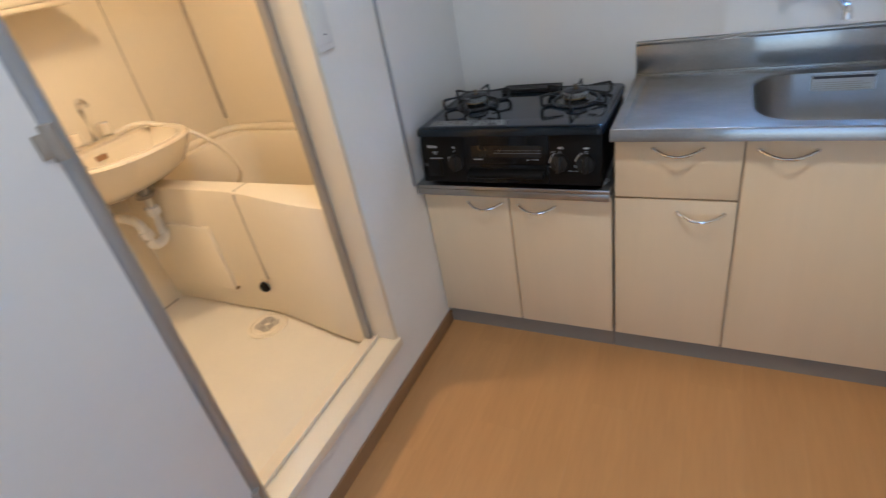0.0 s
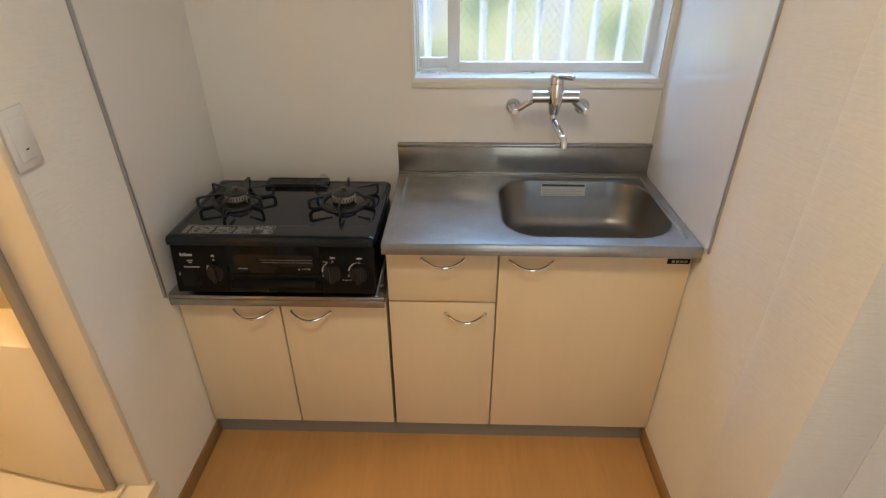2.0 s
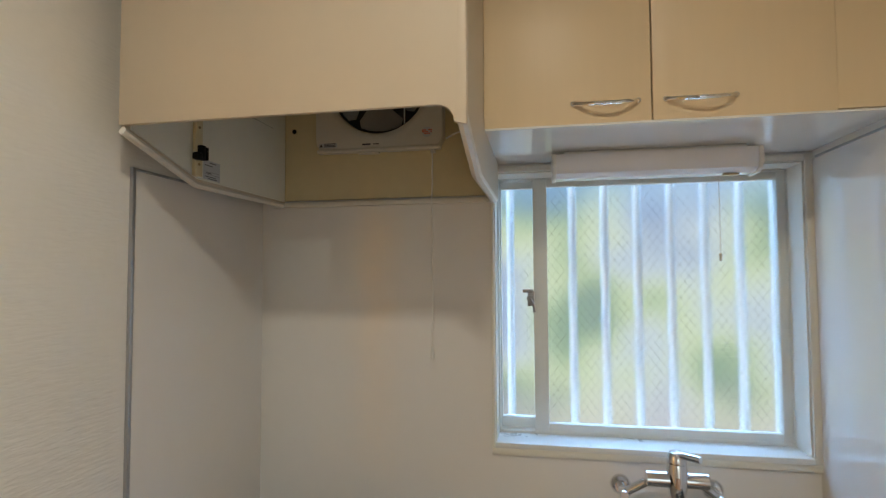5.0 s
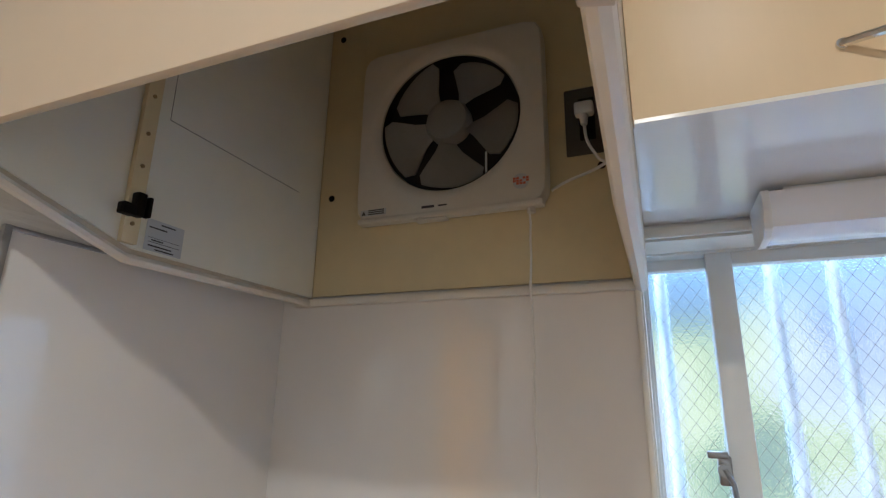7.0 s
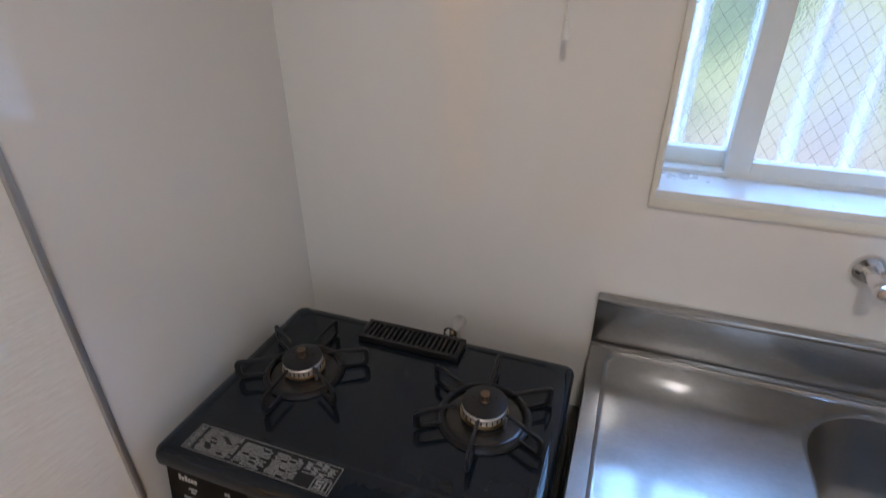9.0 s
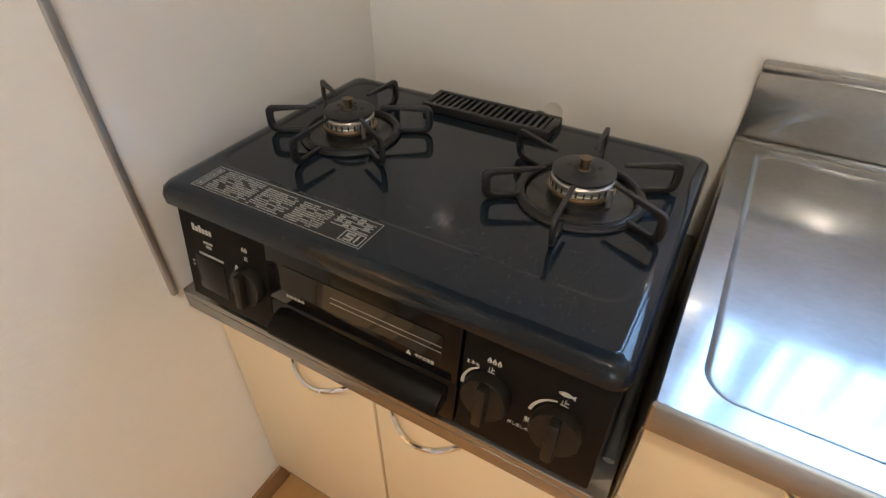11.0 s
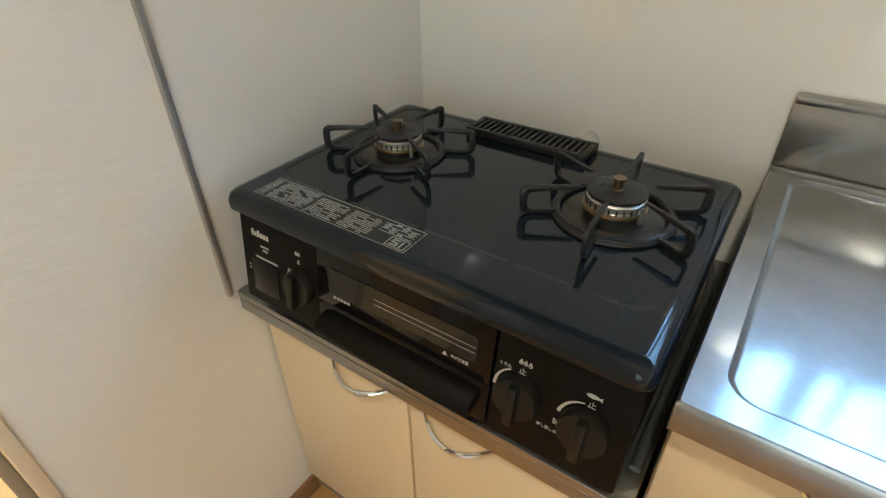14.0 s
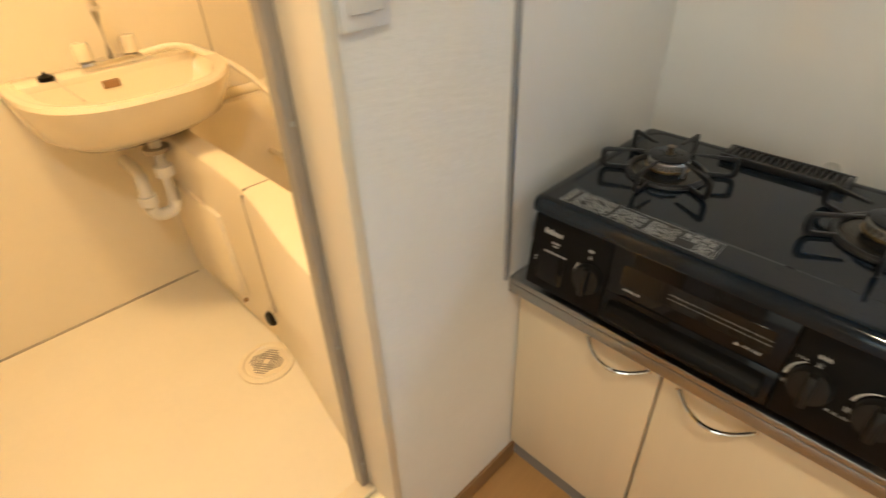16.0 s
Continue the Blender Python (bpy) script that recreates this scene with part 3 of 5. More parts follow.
sink_unit = thing("cabinet", (0.41, 1.98, FLOOR), "cream sink cabinet with a drawer and two doors", "cabinet")
for panel in (box(-0.029, DOOR_Y + 0.019, 0.04, -0.014, YB - 0.005, 0.766), box(XR - 0.02, DOOR_Y + 0.019, 0.04, XR - 0.005, YB - 0.005, 0.766),
                  box(-0.014, DOOR_Y + 0.019, 0.04, XR - 0.02, YB - 0.005, 0.055), box(-0.014, YB - 0.015, 0.055, XR - 0.02, YB - 0.005, 0.766),
                  box(-0.014, DOOR_Y + 0.019, 0.750, XR - 0.02, DOOR_Y + 0.035, 0.766), box(0.294, DOOR_Y + 0.019, 0.055, 0.309, DOOR_Y + 0.05, 0.750)):
    part("carcass_panel", panel, CREAM_SIDE, sink_unit)
part("toe_kick", box(-0.034, 1.758, FLOOR, XR - 0.004, 1.775, 0.042), KICK, sink_unit, "grey toe kick")
d = front("drawer", -0.027, 0.2995, 0.579, 0.757, sink_unit)
arc_handle(0.078, 0.203, 0.732, DOOR_Y, d)
d = front("door", -0.027, 0.2995, 0.043, 0.573, sink_unit)
arc_handle(0.148, 0.269, 0.535, DOOR_Y, d)
d = front("door", 0.3045, 0.856, 0.043, 0.757, sink_unit)
arc_handle(0.334, 0.459, 0.728, DOOR_Y, d)
badge = part("badge", box(0.785, DOOR_Y - 0.002, 0.724, 0.849, DOOR_Y, 0.741, 0.0008), BLACK, d, "small dark maker's plate")
part("print", join(*[box(0.797 + 0.012 * k, DOOR_Y - 0.0026, 0.729, 0.806 + 0.012 * k, DOOR_Y - 0.002, 0.736) for k in range(4)]), PRINT_GREY, sink_unit)

# ---- steel worktop with sink ----
TOP = 0.805
worktop = thing("sink_top", (0.41, 1.95, 0.766), "stainless steel worktop with a pressed sink bowl", "sink")
WX0, WX1, WY0, WY1 = -0.033, XR - 0.005, 1.690, 2.205


def at(loop, z):
    return [(x, y, z) for x, y in loop]


N = 10
bowl_r = (0.13, 0.12, 0.115, 0.13)
bowl = rounded(0.312, 1.750, 0.835, 2.172, bowl_r, N)
bowl_in = rounded(0.318, 1.756, 0.829, 2.166, bowl_r, N)
bowl_mid = rounded(0.328, 1.768, 0.818, 2.154, (0.12, 0.11, 0.105, 0.12), N)
bowl_low = rounded(0.345, 1.785, 0.802, 2.135, (0.105, 0.095, 0.09, 0.105), N)
bowl_bot = rounded(0.385, 1.822, 0.765, 2.10, (0.08, 0.075, 0.07, 0.08), N)
sheet = loft([at(rounded(WX0, WY0, WX1, WY1, 0.003, N), TOP - 0.036), at(rounded(WX0, WY0, WX1, WY1, 0.003, N), TOP - 0.004), at(rounded(WX0 + 0.003, WY0 + 0.003, WX1 - 0.003, WY1 - 0.003, 0.003, N), TOP),
              at(rounded(WX0 + 0.030, WY0 + 0.030, WX1 - 0.024, WY1 - 0.012, 0.030, N), TOP), at(rounded(WX0 + 0.036, WY0 + 0.036, WX1 - 0.030, WY1 - 0.018, 0.026, N), TOP - 0.006),
              at(rounded(WX0 + 0.038, WY0 + 0.038, WX1 - 0.0275 - 0.004, WY1 - 0.020, 0.025, N), TOP - 0.0065), at(rounded(WX0 + 0.040, WY0 + 0.040, WX1 - 0.033, WY1 - 0.022, 0.024, N), TOP - 0.0065),
              at(rounded(0.309, 1.747, 0.838, 2.175, bowl_r, N), TOP - 0.0065), at(bowl, TOP - 0.0066), at(bowl_in, TOP - 0.011)], False, False)
part("sheet", sheet, STEEL, worktop)
part("bowl", loft([at(bowl_in, TOP - 0.011), at(bowl_mid, TOP - 0.06), at(bowl_low, TOP - 0.135), at(rounded(0.36, 1.80, 0.787, 2.12, (0.095, 0.085, 0.08, 0.095), N), TOP - 0.155), at(bowl_bot, TOP - 0.163)]), BOWL_STEEL, worktop, "satin steel sink bowl")
part("drain", lathe([(0.062, 0.0), (0.060, 0.004), (0.050, 0.004), (0.046, -0.004), (0.0, -0.006)], (0.60, 1.93, TOP - 0.161)), STEEL, worktop)
part("drain_cover", lathe([(0.046, 0.0), (0.044, 0.006), (0.012, 0.009), (0.0, 0.009)], (0.60, 1.93, TOP - 0.160)), BLACK, worktop, "black rubber drain cover")
part("backsplash", box(WX0, WY1 + 0.003, TOP - 0.036, WX1, 2.2235, TOP + 0.0995, 0.002), STEEL, worktop, "stainless upstand")
part("rim", box(WX0, WY1 - 0.007, TOP + 0.100, WX1, 2.2235, TOP + 0.112, 0.004), STEEL, worktop)
part("cove", box(WX0, WY1 - 0.006, TOP - 0.002, WX1, WY1 + 0.002, TOP + 0.006, 0.002), STEEL, worktop)
label = part("label", box(0.475, 2.156, 0.737, 0.632, 2.1575, 0.788), PAPER, worktop, "silver care label")
moved_label = Matrix.Translation((0.55, 2.157, 0.76)) @ Matrix.Rotation(radians(-8), 4, "X") @ Matrix.Translation((-0.55, -2.157, -0.76))
label.data.transform(Matrix.Translation(-Vector(worktop.location)) @ moved_label @ Matrix.Translation(worktop.location))
header = part("header", box(0.478, 2.1545, 0.778, 0.629, 2.156, 0.786), INK, worktop, "dark header bar")
header.data.transform(Matrix.Translation(-Vector(worktop.location)) @ moved_label @ Matrix.Translation(worktop.location))
pr = part("print", join(*[box(0.482, 2.1548, 0.742 + 0.006 * k, 0.60 + 0.02 * (k % 2), 2.156, 0.7436 + 0.006 * k) for k in range(5)]), PRINT_GREY, worktop)
pr.data.transform(Matrix.Translation(-Vector(worktop.location)) @ moved_label @ Matrix.Translation(worktop.location))

# ---- wall mixer tap ----
tap = thing("mixer_tap", (0.483, 2.20, 1.044), "chrome wall-mounted single-lever mixer tap", "tap")
for sx, fx, bx in ((-1, 0.365, 0.425), (1, 0.597, 0.543)):
    part("flange", lathe([(0.0, 0.018), (0.016, 0.018), (0.024, 0.010), (0.027, 0.002), (0.027, 0.0)], (fx, YB - 0.001, 1.044), "y", 28), CHROME, tap)
    part("arm", join(sweep(fillet([(fx, 2.21, 1.044), (fx, 2.165, 1.044), (bx, 2.145, 1.088), (bx, 2.118, 1.098)], 0.02), 0.011, 14), lathe([(0.0, 0.012), (0.010, 0.012), (0.012, 0.008), (0.012, 0.0)], (fx, 2.158, 1.044), "y", 18)), CHROME, tap)
part("body", join(sweep([(0.412, 2.115, 1.103), (0.425, 2.115, 1.103), (0.541, 2.115, 1.103), (0.556, 2.115, 1.103)], 0.019, 18), lathe([(0.0, -0.055), (0.015, -0.055), (0.020, -0.035), (0.025, -0.01), (0.025, 0.025), (0.022, 0.040), (0.0, 0.046)], (0.484, 2.112, 1.105), "z", 24)), CHROME, tap)
lever = part("lever", join(lathe([(0.0, 0.0), (0.023, 0.0), (0.024, 0.014), (0.017, 0.026), (0.0, 0.029)], (0.484, 2.112, 1.146), "z", 24), sweep([(0.484, 2.108, 1.166), (0.50, 2.085, 1.171), (0.525, 2.060, 1.172)], 0.009, 10, 1.0)), CHROME, tap)
part("spout", sweep(fillet([(0.484, 2.112, 1.060), (0.484, 2.112, 1.030), (0.500, 2.030, 1.005), (0.505, 2.004, 1.000), (0.505, 2.000, 0.975)], 0.02), 0.011, 14), CHROME, tap)

# ---- upper cabinet and strip lamp ----
upper = thing("wall_cabinet", (0.45, 2.03, 1.925), "cream two-door wall cabinet over the window", "cabinet")
UY = 1.840
part("underside", box(0.0445, UY + 0.019, 1.926, XR - 0.004, YB - 0.002, 1.944), SOFFIT, upper, "white underside")
part("side_panel", box(0.0445, UY + 0.019, 1.9445, 0.066, YB - 0.002, CEIL - 0.004), SOFFIT, upper)
part("side_panel", box(0.716, UY + 0.019, 1.9445, 0.732, YB - 0.002, CEIL - 0.004), SOFFIT, upper)
part("back_panel", box(0.0665, YB - 0.012, 1.9445, 0.7155, YB - 0.002, CEIL - 0.004), SOFFIT, upper)
part("filler", box(0.734, UY + 0.004, 1.930, XR - 0.004, UY + 0.020, CEIL - 0.004), CREAM, upper)
d = part("door", box(0.0447, UY, 1.926, 0.3895, UY + 0.018, CEIL - 0.006, 0.0015), CREAM, upper)
arc_handle(0.233, 0.363, 1.968, UY, d)
d = part("door", box(0.3925, UY, 1.926, 0.732, UY + 0.018, CEIL - 0.006, 0.0015), CREAM, upper)
arc_handle(0.417, 0.549, 1.968, UY, d)
part("edge_strip", box(0.046, UY - 0.0005, 1.9215, XR - 0.004, UY + 0.018, 1.926), SOFFIT, upper)

strip = thing("strip_lamp", (0.44, 2.13, 1.926), "white kitchen strip lamp, switched off, under the cabinet", "lamp")
prof = [(2.082, 1.9165), (2.080, 1.890), (2.088, 1.868), (2.104, 1.860), (2.150, 1.858), (2.166, 1.866), (2.170, 1.9165)]
part("cover", prism(prof, "x", 0.204, 0.680), material("milky_lamp_cover", (0.80, 0.80, 0.83), 0.12, var=0.02), strip, "milky plastic cover")
endp = [(2.078, 1.9168), (2.076, 1.888), (2.086, 1.865), (2.104, 1.856), (2.152, 1.854), (2.170, 1.863), (2.174, 1.9168)]
part("base", box(0.225, 2.098, 1.9168, 0.66, 2.155, 1.9258), PLASTIC, strip)
part("end_cap", prism(endp, "x", 0.194, 0.204, 0.001), PLASTIC, strip)
part("end_cap", prism(endp, "x", 0.680, 0.690, 0.001), PLASTIC, strip)
part("cord", sweep([(0.600, 2.12, 1.856), (0.601, 2.12, 1.75), (0.600, 2.12, 1.66)], 0.0008, 6, up=(0, 1, 0)), CORD, strip)
part("cord_end", lathe([(0.0, 0.0), (0.003, 0.002), (0.004, 0.018), (0.0, 0.022)], (0.600, 2.12, 1.640), "z", 10), PLASTIC, strip)
part("print", box(0.61, 2.11, 1.8535, 0.645, 2.125, 1.8575), BRASS, strip)

# ---- range hood ----
HX0, HX1, HY = -0.622, 0.044, 1.570
hood = thing("range_hood", (-0.29, 1.90, 1.82), "cream sheet-metal range hood over the stove", "hood")
side = [(HY + 0.0105, 1.885), (HY + 0.0105, CEIL - 0.004), (YB - 0.002, CEIL - 0.004), (YB - 0.002, 1.824), (1.79, 1.820)]
part("side_panel", prism(side, "x", HX0, HX0 + 0.006), HOOD, hood)
part("side_panel", prism(side, "x", HX1 - 0.006, HX1), HOOD, hood)
part("lining", prism([(HY + 0.022, 1.895), (HY + 0.022, CEIL - 0.006), (YB - 0.012, CEIL - 0.006), (YB - 0.012, 1.836), (1.795, 1.834)], "x", HX0 + 0.007, HX0 + 0.010), HOOD_SIDE, hood, "pale greenish lining board")
part("lining", prism([(HY + 0.022, 1.895), (HY + 0.022, CEIL - 0.006), (YB - 0.012, CEIL - 0.006), (YB - 0.012, 1.836), (1.795, 1.834)], "x", HX1 - 0.010, HX1 - 0.007), HOOD_SIDE, hood, "pale greenish lining board")
R = 0.030
front_outline = [(HX0 + 0.001, CEIL - 0.005), (HX0 + 0.001, 1.898), (HX1 - 0.022 - R, 1.898)] + [(HX1 - 0.022 - R + R * math.sin(radians(a)), 1.898 - R + R * math.cos(radians(a))) for a in range(15, 91, 15)] + [(HX1 - 0.0005, 1.863), (HX1 - 0.0005, CEIL - 0.005)]
part("front_panel", prism(front_outline, "y", HY, HY + 0.010, 0.0015), HOOD, hood)
lip = [(HY + 0.004, 1.888), (1.79, 1.820), (YB - 0.006, 1.824)]
part("lip", sweep([(HX0 + 0.006, y, z) for y, z in lip], 0.0075, 8), HOOD_EDGE, hood, "rolled lip")
part("lip", sweep([(HX1 - 0.011, y, z) for y, z in lip], 0.011, 8, 1.0), HOOD_EDGE, hood, "rolled lip")
part("back_rail", box(HX0 - 0.03, YB - 0.020, 1.817, HX1 - 0.012, YB - 0.002, 1.832, 0.003), HOOD_EDGE, hood)
part("batten", box(HX0 + 0.011, 1.772, 1.838, HX0 + 0.020, 1.796, CEIL - 0.02, 0.001), HOOD_IN, hood, "yellowed vertical batten")
for z in (1.95, 2.0, 2.06, 1.865):
    part("screw", lathe([(0.0, 0.0), (0.003, 0.0), (0.003, 0.002), (0.0, 0.002)], (HX0 + 0.020, 1.783, z), "x", 8), BRASS, hood)
part("clip", join(box(HX0 + 0.020, 1.776, 1.874, HX0 + 0.034, 1.790, 1.908, 0.002), box(HX0 + 0.022, 1.756, 1.872, HX0 + 0.036, 1.776, 1.888, 0.002), box(HX0 + 0.022, 1.794, 1.876, HX0 + 0.034, 1.800, 1.906, 0.002)), BLACK, hood, "black plastic clip")
part("label", box(HX0 + 0.011, 1.812, 1.838, HX0 + 0.0118, 1.876, 1.884), PAPER, hood, "pale printed label")
part("print", join(*[box(HX0 + 0.0119, y0, z, HX0 + 0.0123, y1, z + h) for y0, y1, z, h in ((1.835, 1.860, 1.878, 0.002), (1.816, 1.846, 1.871, 0.002), (1.817, 1.871, 1.8505, 0.0007), (1.817, 1.871, 1.857, 0.0006), (1.818, 1.858, 1.8445, 0.002), (1.830, 1.862, 1.840, 0.002), (1.822, 1.842, 1.853, 0.0018))]), INK, hood)
part("pencil_line", join(box(HX0 + 0.0102, 1.822, 2.045, HX0 + 0.0106, 1.8226, 2.30), box(HX0 + 0.0102, 1.822, 2.044, HX0 + 0.0106, 2.14, 2.0446)), GREASE, hood)
for z in (2.053, 2.455):
    part("bolt", lathe([(0.0, 0.004), (0.005, 0.004), (0.007, 0.002), (0.007, 0.0)], (-0.582, YB - 0.010, z), "y", 14), BLACK, hood)
part("bolt", lathe([(0.0, 0.004), (0.005, 0.004), (0.007, 0.002), (0.007, 0.0)], (-0.016, YB - 0.010, 2.045), "y", 14), BLACK, hood)

# ---- ventilating fan ----
FX, FZ, FY = -0.306, 2.175, 2.183
fan = thing("ventilating_fan", (FX, YB - 0.010, FZ), "off-white wall ventilating fan with grey blades", "fan")


def circle(cx, cz, r, n, start=0.0):
    return [(cx + r * math.cos(start + 2 * math.pi * k / n), cz + r * math.sin(start + 2 * math.pi * k / n)) for k in range(n)]


ang = [2 * math.pi * k / 96 for k in range(96)]


def ring(r, y):
    return [(FX + r * math.cos(a), y, FZ + 0.004 + r * math.sin(a)) for a in ang]


def square(k, y):
    hw, hh, out = 0.196 * k, 0.192 * k, []
    for a in ang:
        c, d = math.cos(a), math.sin(a)
        p = 14.0
        t = (abs(c / hw) ** p + abs(d / hh) ** p) ** (-1 / p)
        out.append((FX + 0.002 + t * c, y, FZ - 0.005 + t * d))
    return out


def sheet_loop(y):
    """The lining's outline, sampled at the same angles as the fan's opening."""
    x0, x1, z0, z1, out = HX0 + 0.010, HX1 - 0.010, 1.838, CEIL - 0.006, []
    for a in ang:
        c, d = math.cos(a), math.sin(a)
        t = min(((x1 if c > 0 else x0) - FX) / c if abs(c) > 1e-6 else 9, ((z1 if d > 0 else z0) - FZ - 0.004) / d if abs(d) > 1e-6 else 9)
        out.append((FX + t * c, y, FZ + 0.004 + t * d))
    return out


corners = [box(x0, YB - 0.0099, z0, x1, YB - 0.004, z1) for x0, x1, z0, z1 in ((HX0 + 0.010, -0.52, 1.838, CEIL - 0.006), (-0.09, HX1 - 0.010, 1.838, CEIL - 0.006), (-0.52, -0.09, 1.838, 1.96))]
part("back_lining", loft([sheet_loop(YB - 0.0097), ring(0.152, YB - 0.0097), ring(0.152, YB - 0.0020)], False, False), HOOD_IN, hood, "yellowed lining board")
for corner in corners:
    part("lining_strip", corner, HOOD_IN, hood)
part("housing", loft([square(1.0, YB - 0.010), square(1.0, FY + 0.006), square(0.985, FY), ring(0.172, FY), ring(0.160, FY + 0.003), ring(0.150, FY + 0.012), ring(0.148, YB - 0.008)], False, False), FAN_WHITE, fan)
# shallow near-black lining paints the shade of a deep duct behind the blades
part("shroud", loft([ring(0.1475, FY + 0.014), ring(0.1475, YB - 0.0032), ring(0.001, YB - 0.0030)], False, True), RECESS_SHADE, fan)
part("tray", join(box(-0.492, FY - 0.006, 1.972, -0.116, FY + 0.02, 1.984, 0.004), box(-0.365, FY - 0.004, 1.966, -0.300, FY + 0.016, 1.9725, 0.003)), FAN_WHITE, fan)
part("hub", lathe([(0.047, 0.0), (0.047, 0.020), (0.042, 0.030), (0.030, 0.034), (0.0, 0.035)], (FX, FY + 0.034, FZ + 0.004), "y", 32), BLADE, fan)


def blade(turn):
    """One broad paddle of the fan, twisted along its length."""
    bm = bmesh.new()
    rows = []
    for r, lead, trail in ((0.040, 14, -14), (0.070, 24, -18), (0.100, 32, -23), (0.125, 36, -25), (0.142, 29, -20)):
        row = []
        for k in range(7):
            a = radians(trail + (lead - trail) * k / 6 + turn)
            row.append((FX + r * math.cos(a), FY + 0.010 + 0.022 * k / 6, FZ + 0.004 + r * math.sin(a)))
        rows.append(row)
    front_v = [[bm.verts.new(p) for p in row] for row in rows]
    back_v = [[bm.verts.new((x, y + 0.0022, z)) for x, y, z in row] for row in rows]
    for grid in (front_v, back_v):
        for a, b in zip(grid, grid[1:]):
            for k in range(6):
                bm.faces.new((a[k], a[k + 1], b[k + 1], b[k]))
    edge_f = front_v[0] + [r[-1] for r in front_v[1:]] + front_v[-1][-2::-1] + [r[0] for r in front_v[-2:0:-1]]
    edge_b = back_v[0] + [r[-1] for r in back_v[1:]] + back_v[-1][-2::-1] + [r[0] for r in back_v[-2:0:-1]]
    for k in range(len(edge_f)):
        j = (k + 1) % len(edge_f)
        bm.faces.new((edge_f[k], edge_f[j], edge_b[j], edge_b[k]))
    bmesh.ops.recalc_face_normals(bm, faces=bm.faces[:])
    return bm


for k in range(5):
    part("blade", blade(52 + 72 * k), BLADE, fan)
# pale solid strips imitate daylight leaking past the shutter
for gx, gz0, gz1 in ((-0.415, 2.10, 2.11), (-0.235, 2.06, 2.11), (-0.255, 2.30, 2.32)):
    part("slit", box(gx, YB - 0.0045, gz0, gx + 0.004, YB - 0.0034, gz1), SASH, fan, "pale strip painted for daylight through a shutter gap")
part("warning_label", box(-0.487, FY - 0.0007, 1.990, -0.430, FY, 2.003), PAPER, fan)
part("print", join(prism([(-0.485, 1.992), (-0.475, 1.992), (-0.480, 2.001)], "y", FY - 0.0012, FY - 0.0007), *[box(-0.470, FY - 0.0012, 1.992 + 0.004 * k, -0.434, FY - 0.0007, 1.9942 + 0.004 * k) for k in range(3)]), INK, fan)
part("maker_mark", box(-0.352, FY - 0.0006, 1.992, -0.326, FY, 1.997), INK, fan)
part("print", box(-0.318, FY - 0.0006, 1.993, -0.300, FY, 1.996), INK, fan)
part("sticker", prism(circle(-0.156, 2.022, 0.015, 20), "y", FY - 0.0008, FY), PAPER, fan)
part("sticker_print", join(*[box(-0.170 + 0.006 * k, FY - 0.0014, 2.0155 + 0.005 * j, -0.165 + 0.006 * k, FY - 0.0008, 2.0195 + 0.005 * j) for k in range(5) for j in range(3) if (k + j) % 4]), RED, fan, "red printed mark")
part("cord_stub", lathe([(0.0, 0.0), (0.008, 0.0), (0.008, 0.012), (0.0, 0.014)], (-0.140, FY + 0.008, 1.962), "z", 14), FAN_WHITE, fan)
cord_pts = [(-0.140 + 0.0012 * math.sin(k * 0.9) + 0.0008 * math.sin(k * 2.3), 2.174, 1.965 - 0.575 * k / 20) for k in range(21)]
pull = part("pull_cord", sweep(cord_pts, 0.0021, 10, up=(0, 1, 0)), CORD, fan, "white pull cord")
part("cord_end", lathe([(0.0, 0.0), (0.006, 0.001), (0.006, 0.014), (0.003, 0.030), (0.0, 0.031)], (-0.140, 2.174, 1.372), "z", 14), PLASTIC, pull)

outlet = thing("wall_outlet", (-0.035, YB - 0.010, 2.135), "dark bronze outlet plate with white plug and cord", "outlet")
part("plate", box(-0.076, YB - 0.016, 2.068, 0.006, YB - 0.0105, 2.204, 0.003), PLATE, outlet)
part("socket", join(box(-0.050, YB - 0.018, 2.095, -0.022, YB - 0.016, 2.180, 0.001)), BLACK, outlet)
part("plug", join(box(-0.056, YB - 0.040, 2.138, -0.022, YB - 0.0185, 2.164, 0.005), lathe([(0.0, 0.0), (0.006, 0.0), (0.009, 0.022), (0.0, 0.022)], (-0.040, YB - 0.030, 2.120), "z", 14)), PLASTIC, outlet, "white plug")
part("cord", sweep(fillet([(-0.040, YB - 0.030, 2.121), (-0.038, YB - 0.032, 2.085), (-0.018, YB - 0.026, 2.050), (-0.010, YB - 0.022, 2.046)], 0.02), 0.0028, 8), CORD, outlet)
part("cord", sweep(fillet([(-0.004, YB - 0.020, 2.046), (-0.030, YB - 0.018, 2.034), (-0.080, YB - 0.016, 2.020), (-0.106, YB - 0.016, 2.006)], 0.02), 0.0028, 8), CORD, outlet)
part("adapter", join(box(-0.008, YB - 0.044, 2.058, 0.016, YB - 0.018, 2.128, 0.005)), BLACK, outlet, "black adapter")
part("adapter_foot", box(-0.006, YB - 0.040, 2.030, 0.020, YB - 0.012, 2.057, 0.003), PLASTIC, outlet)

# ---- gas stove ----
SX0, SX1, SY0, SY1, SZ = -0.652, -0.051, 1.698, 2.121, 0.815
stove = thing("gas_stove", (-0.354, 1.90, 0.615), "black two-burner table-top gas stove with a fish grill", "stove")
part("body", box(SX0 + 0.010, SY0 + 0.026, 0.632, SX1 - 0.008, SY1 - 0.012, 0.790, 0.003), BLACK, stove)
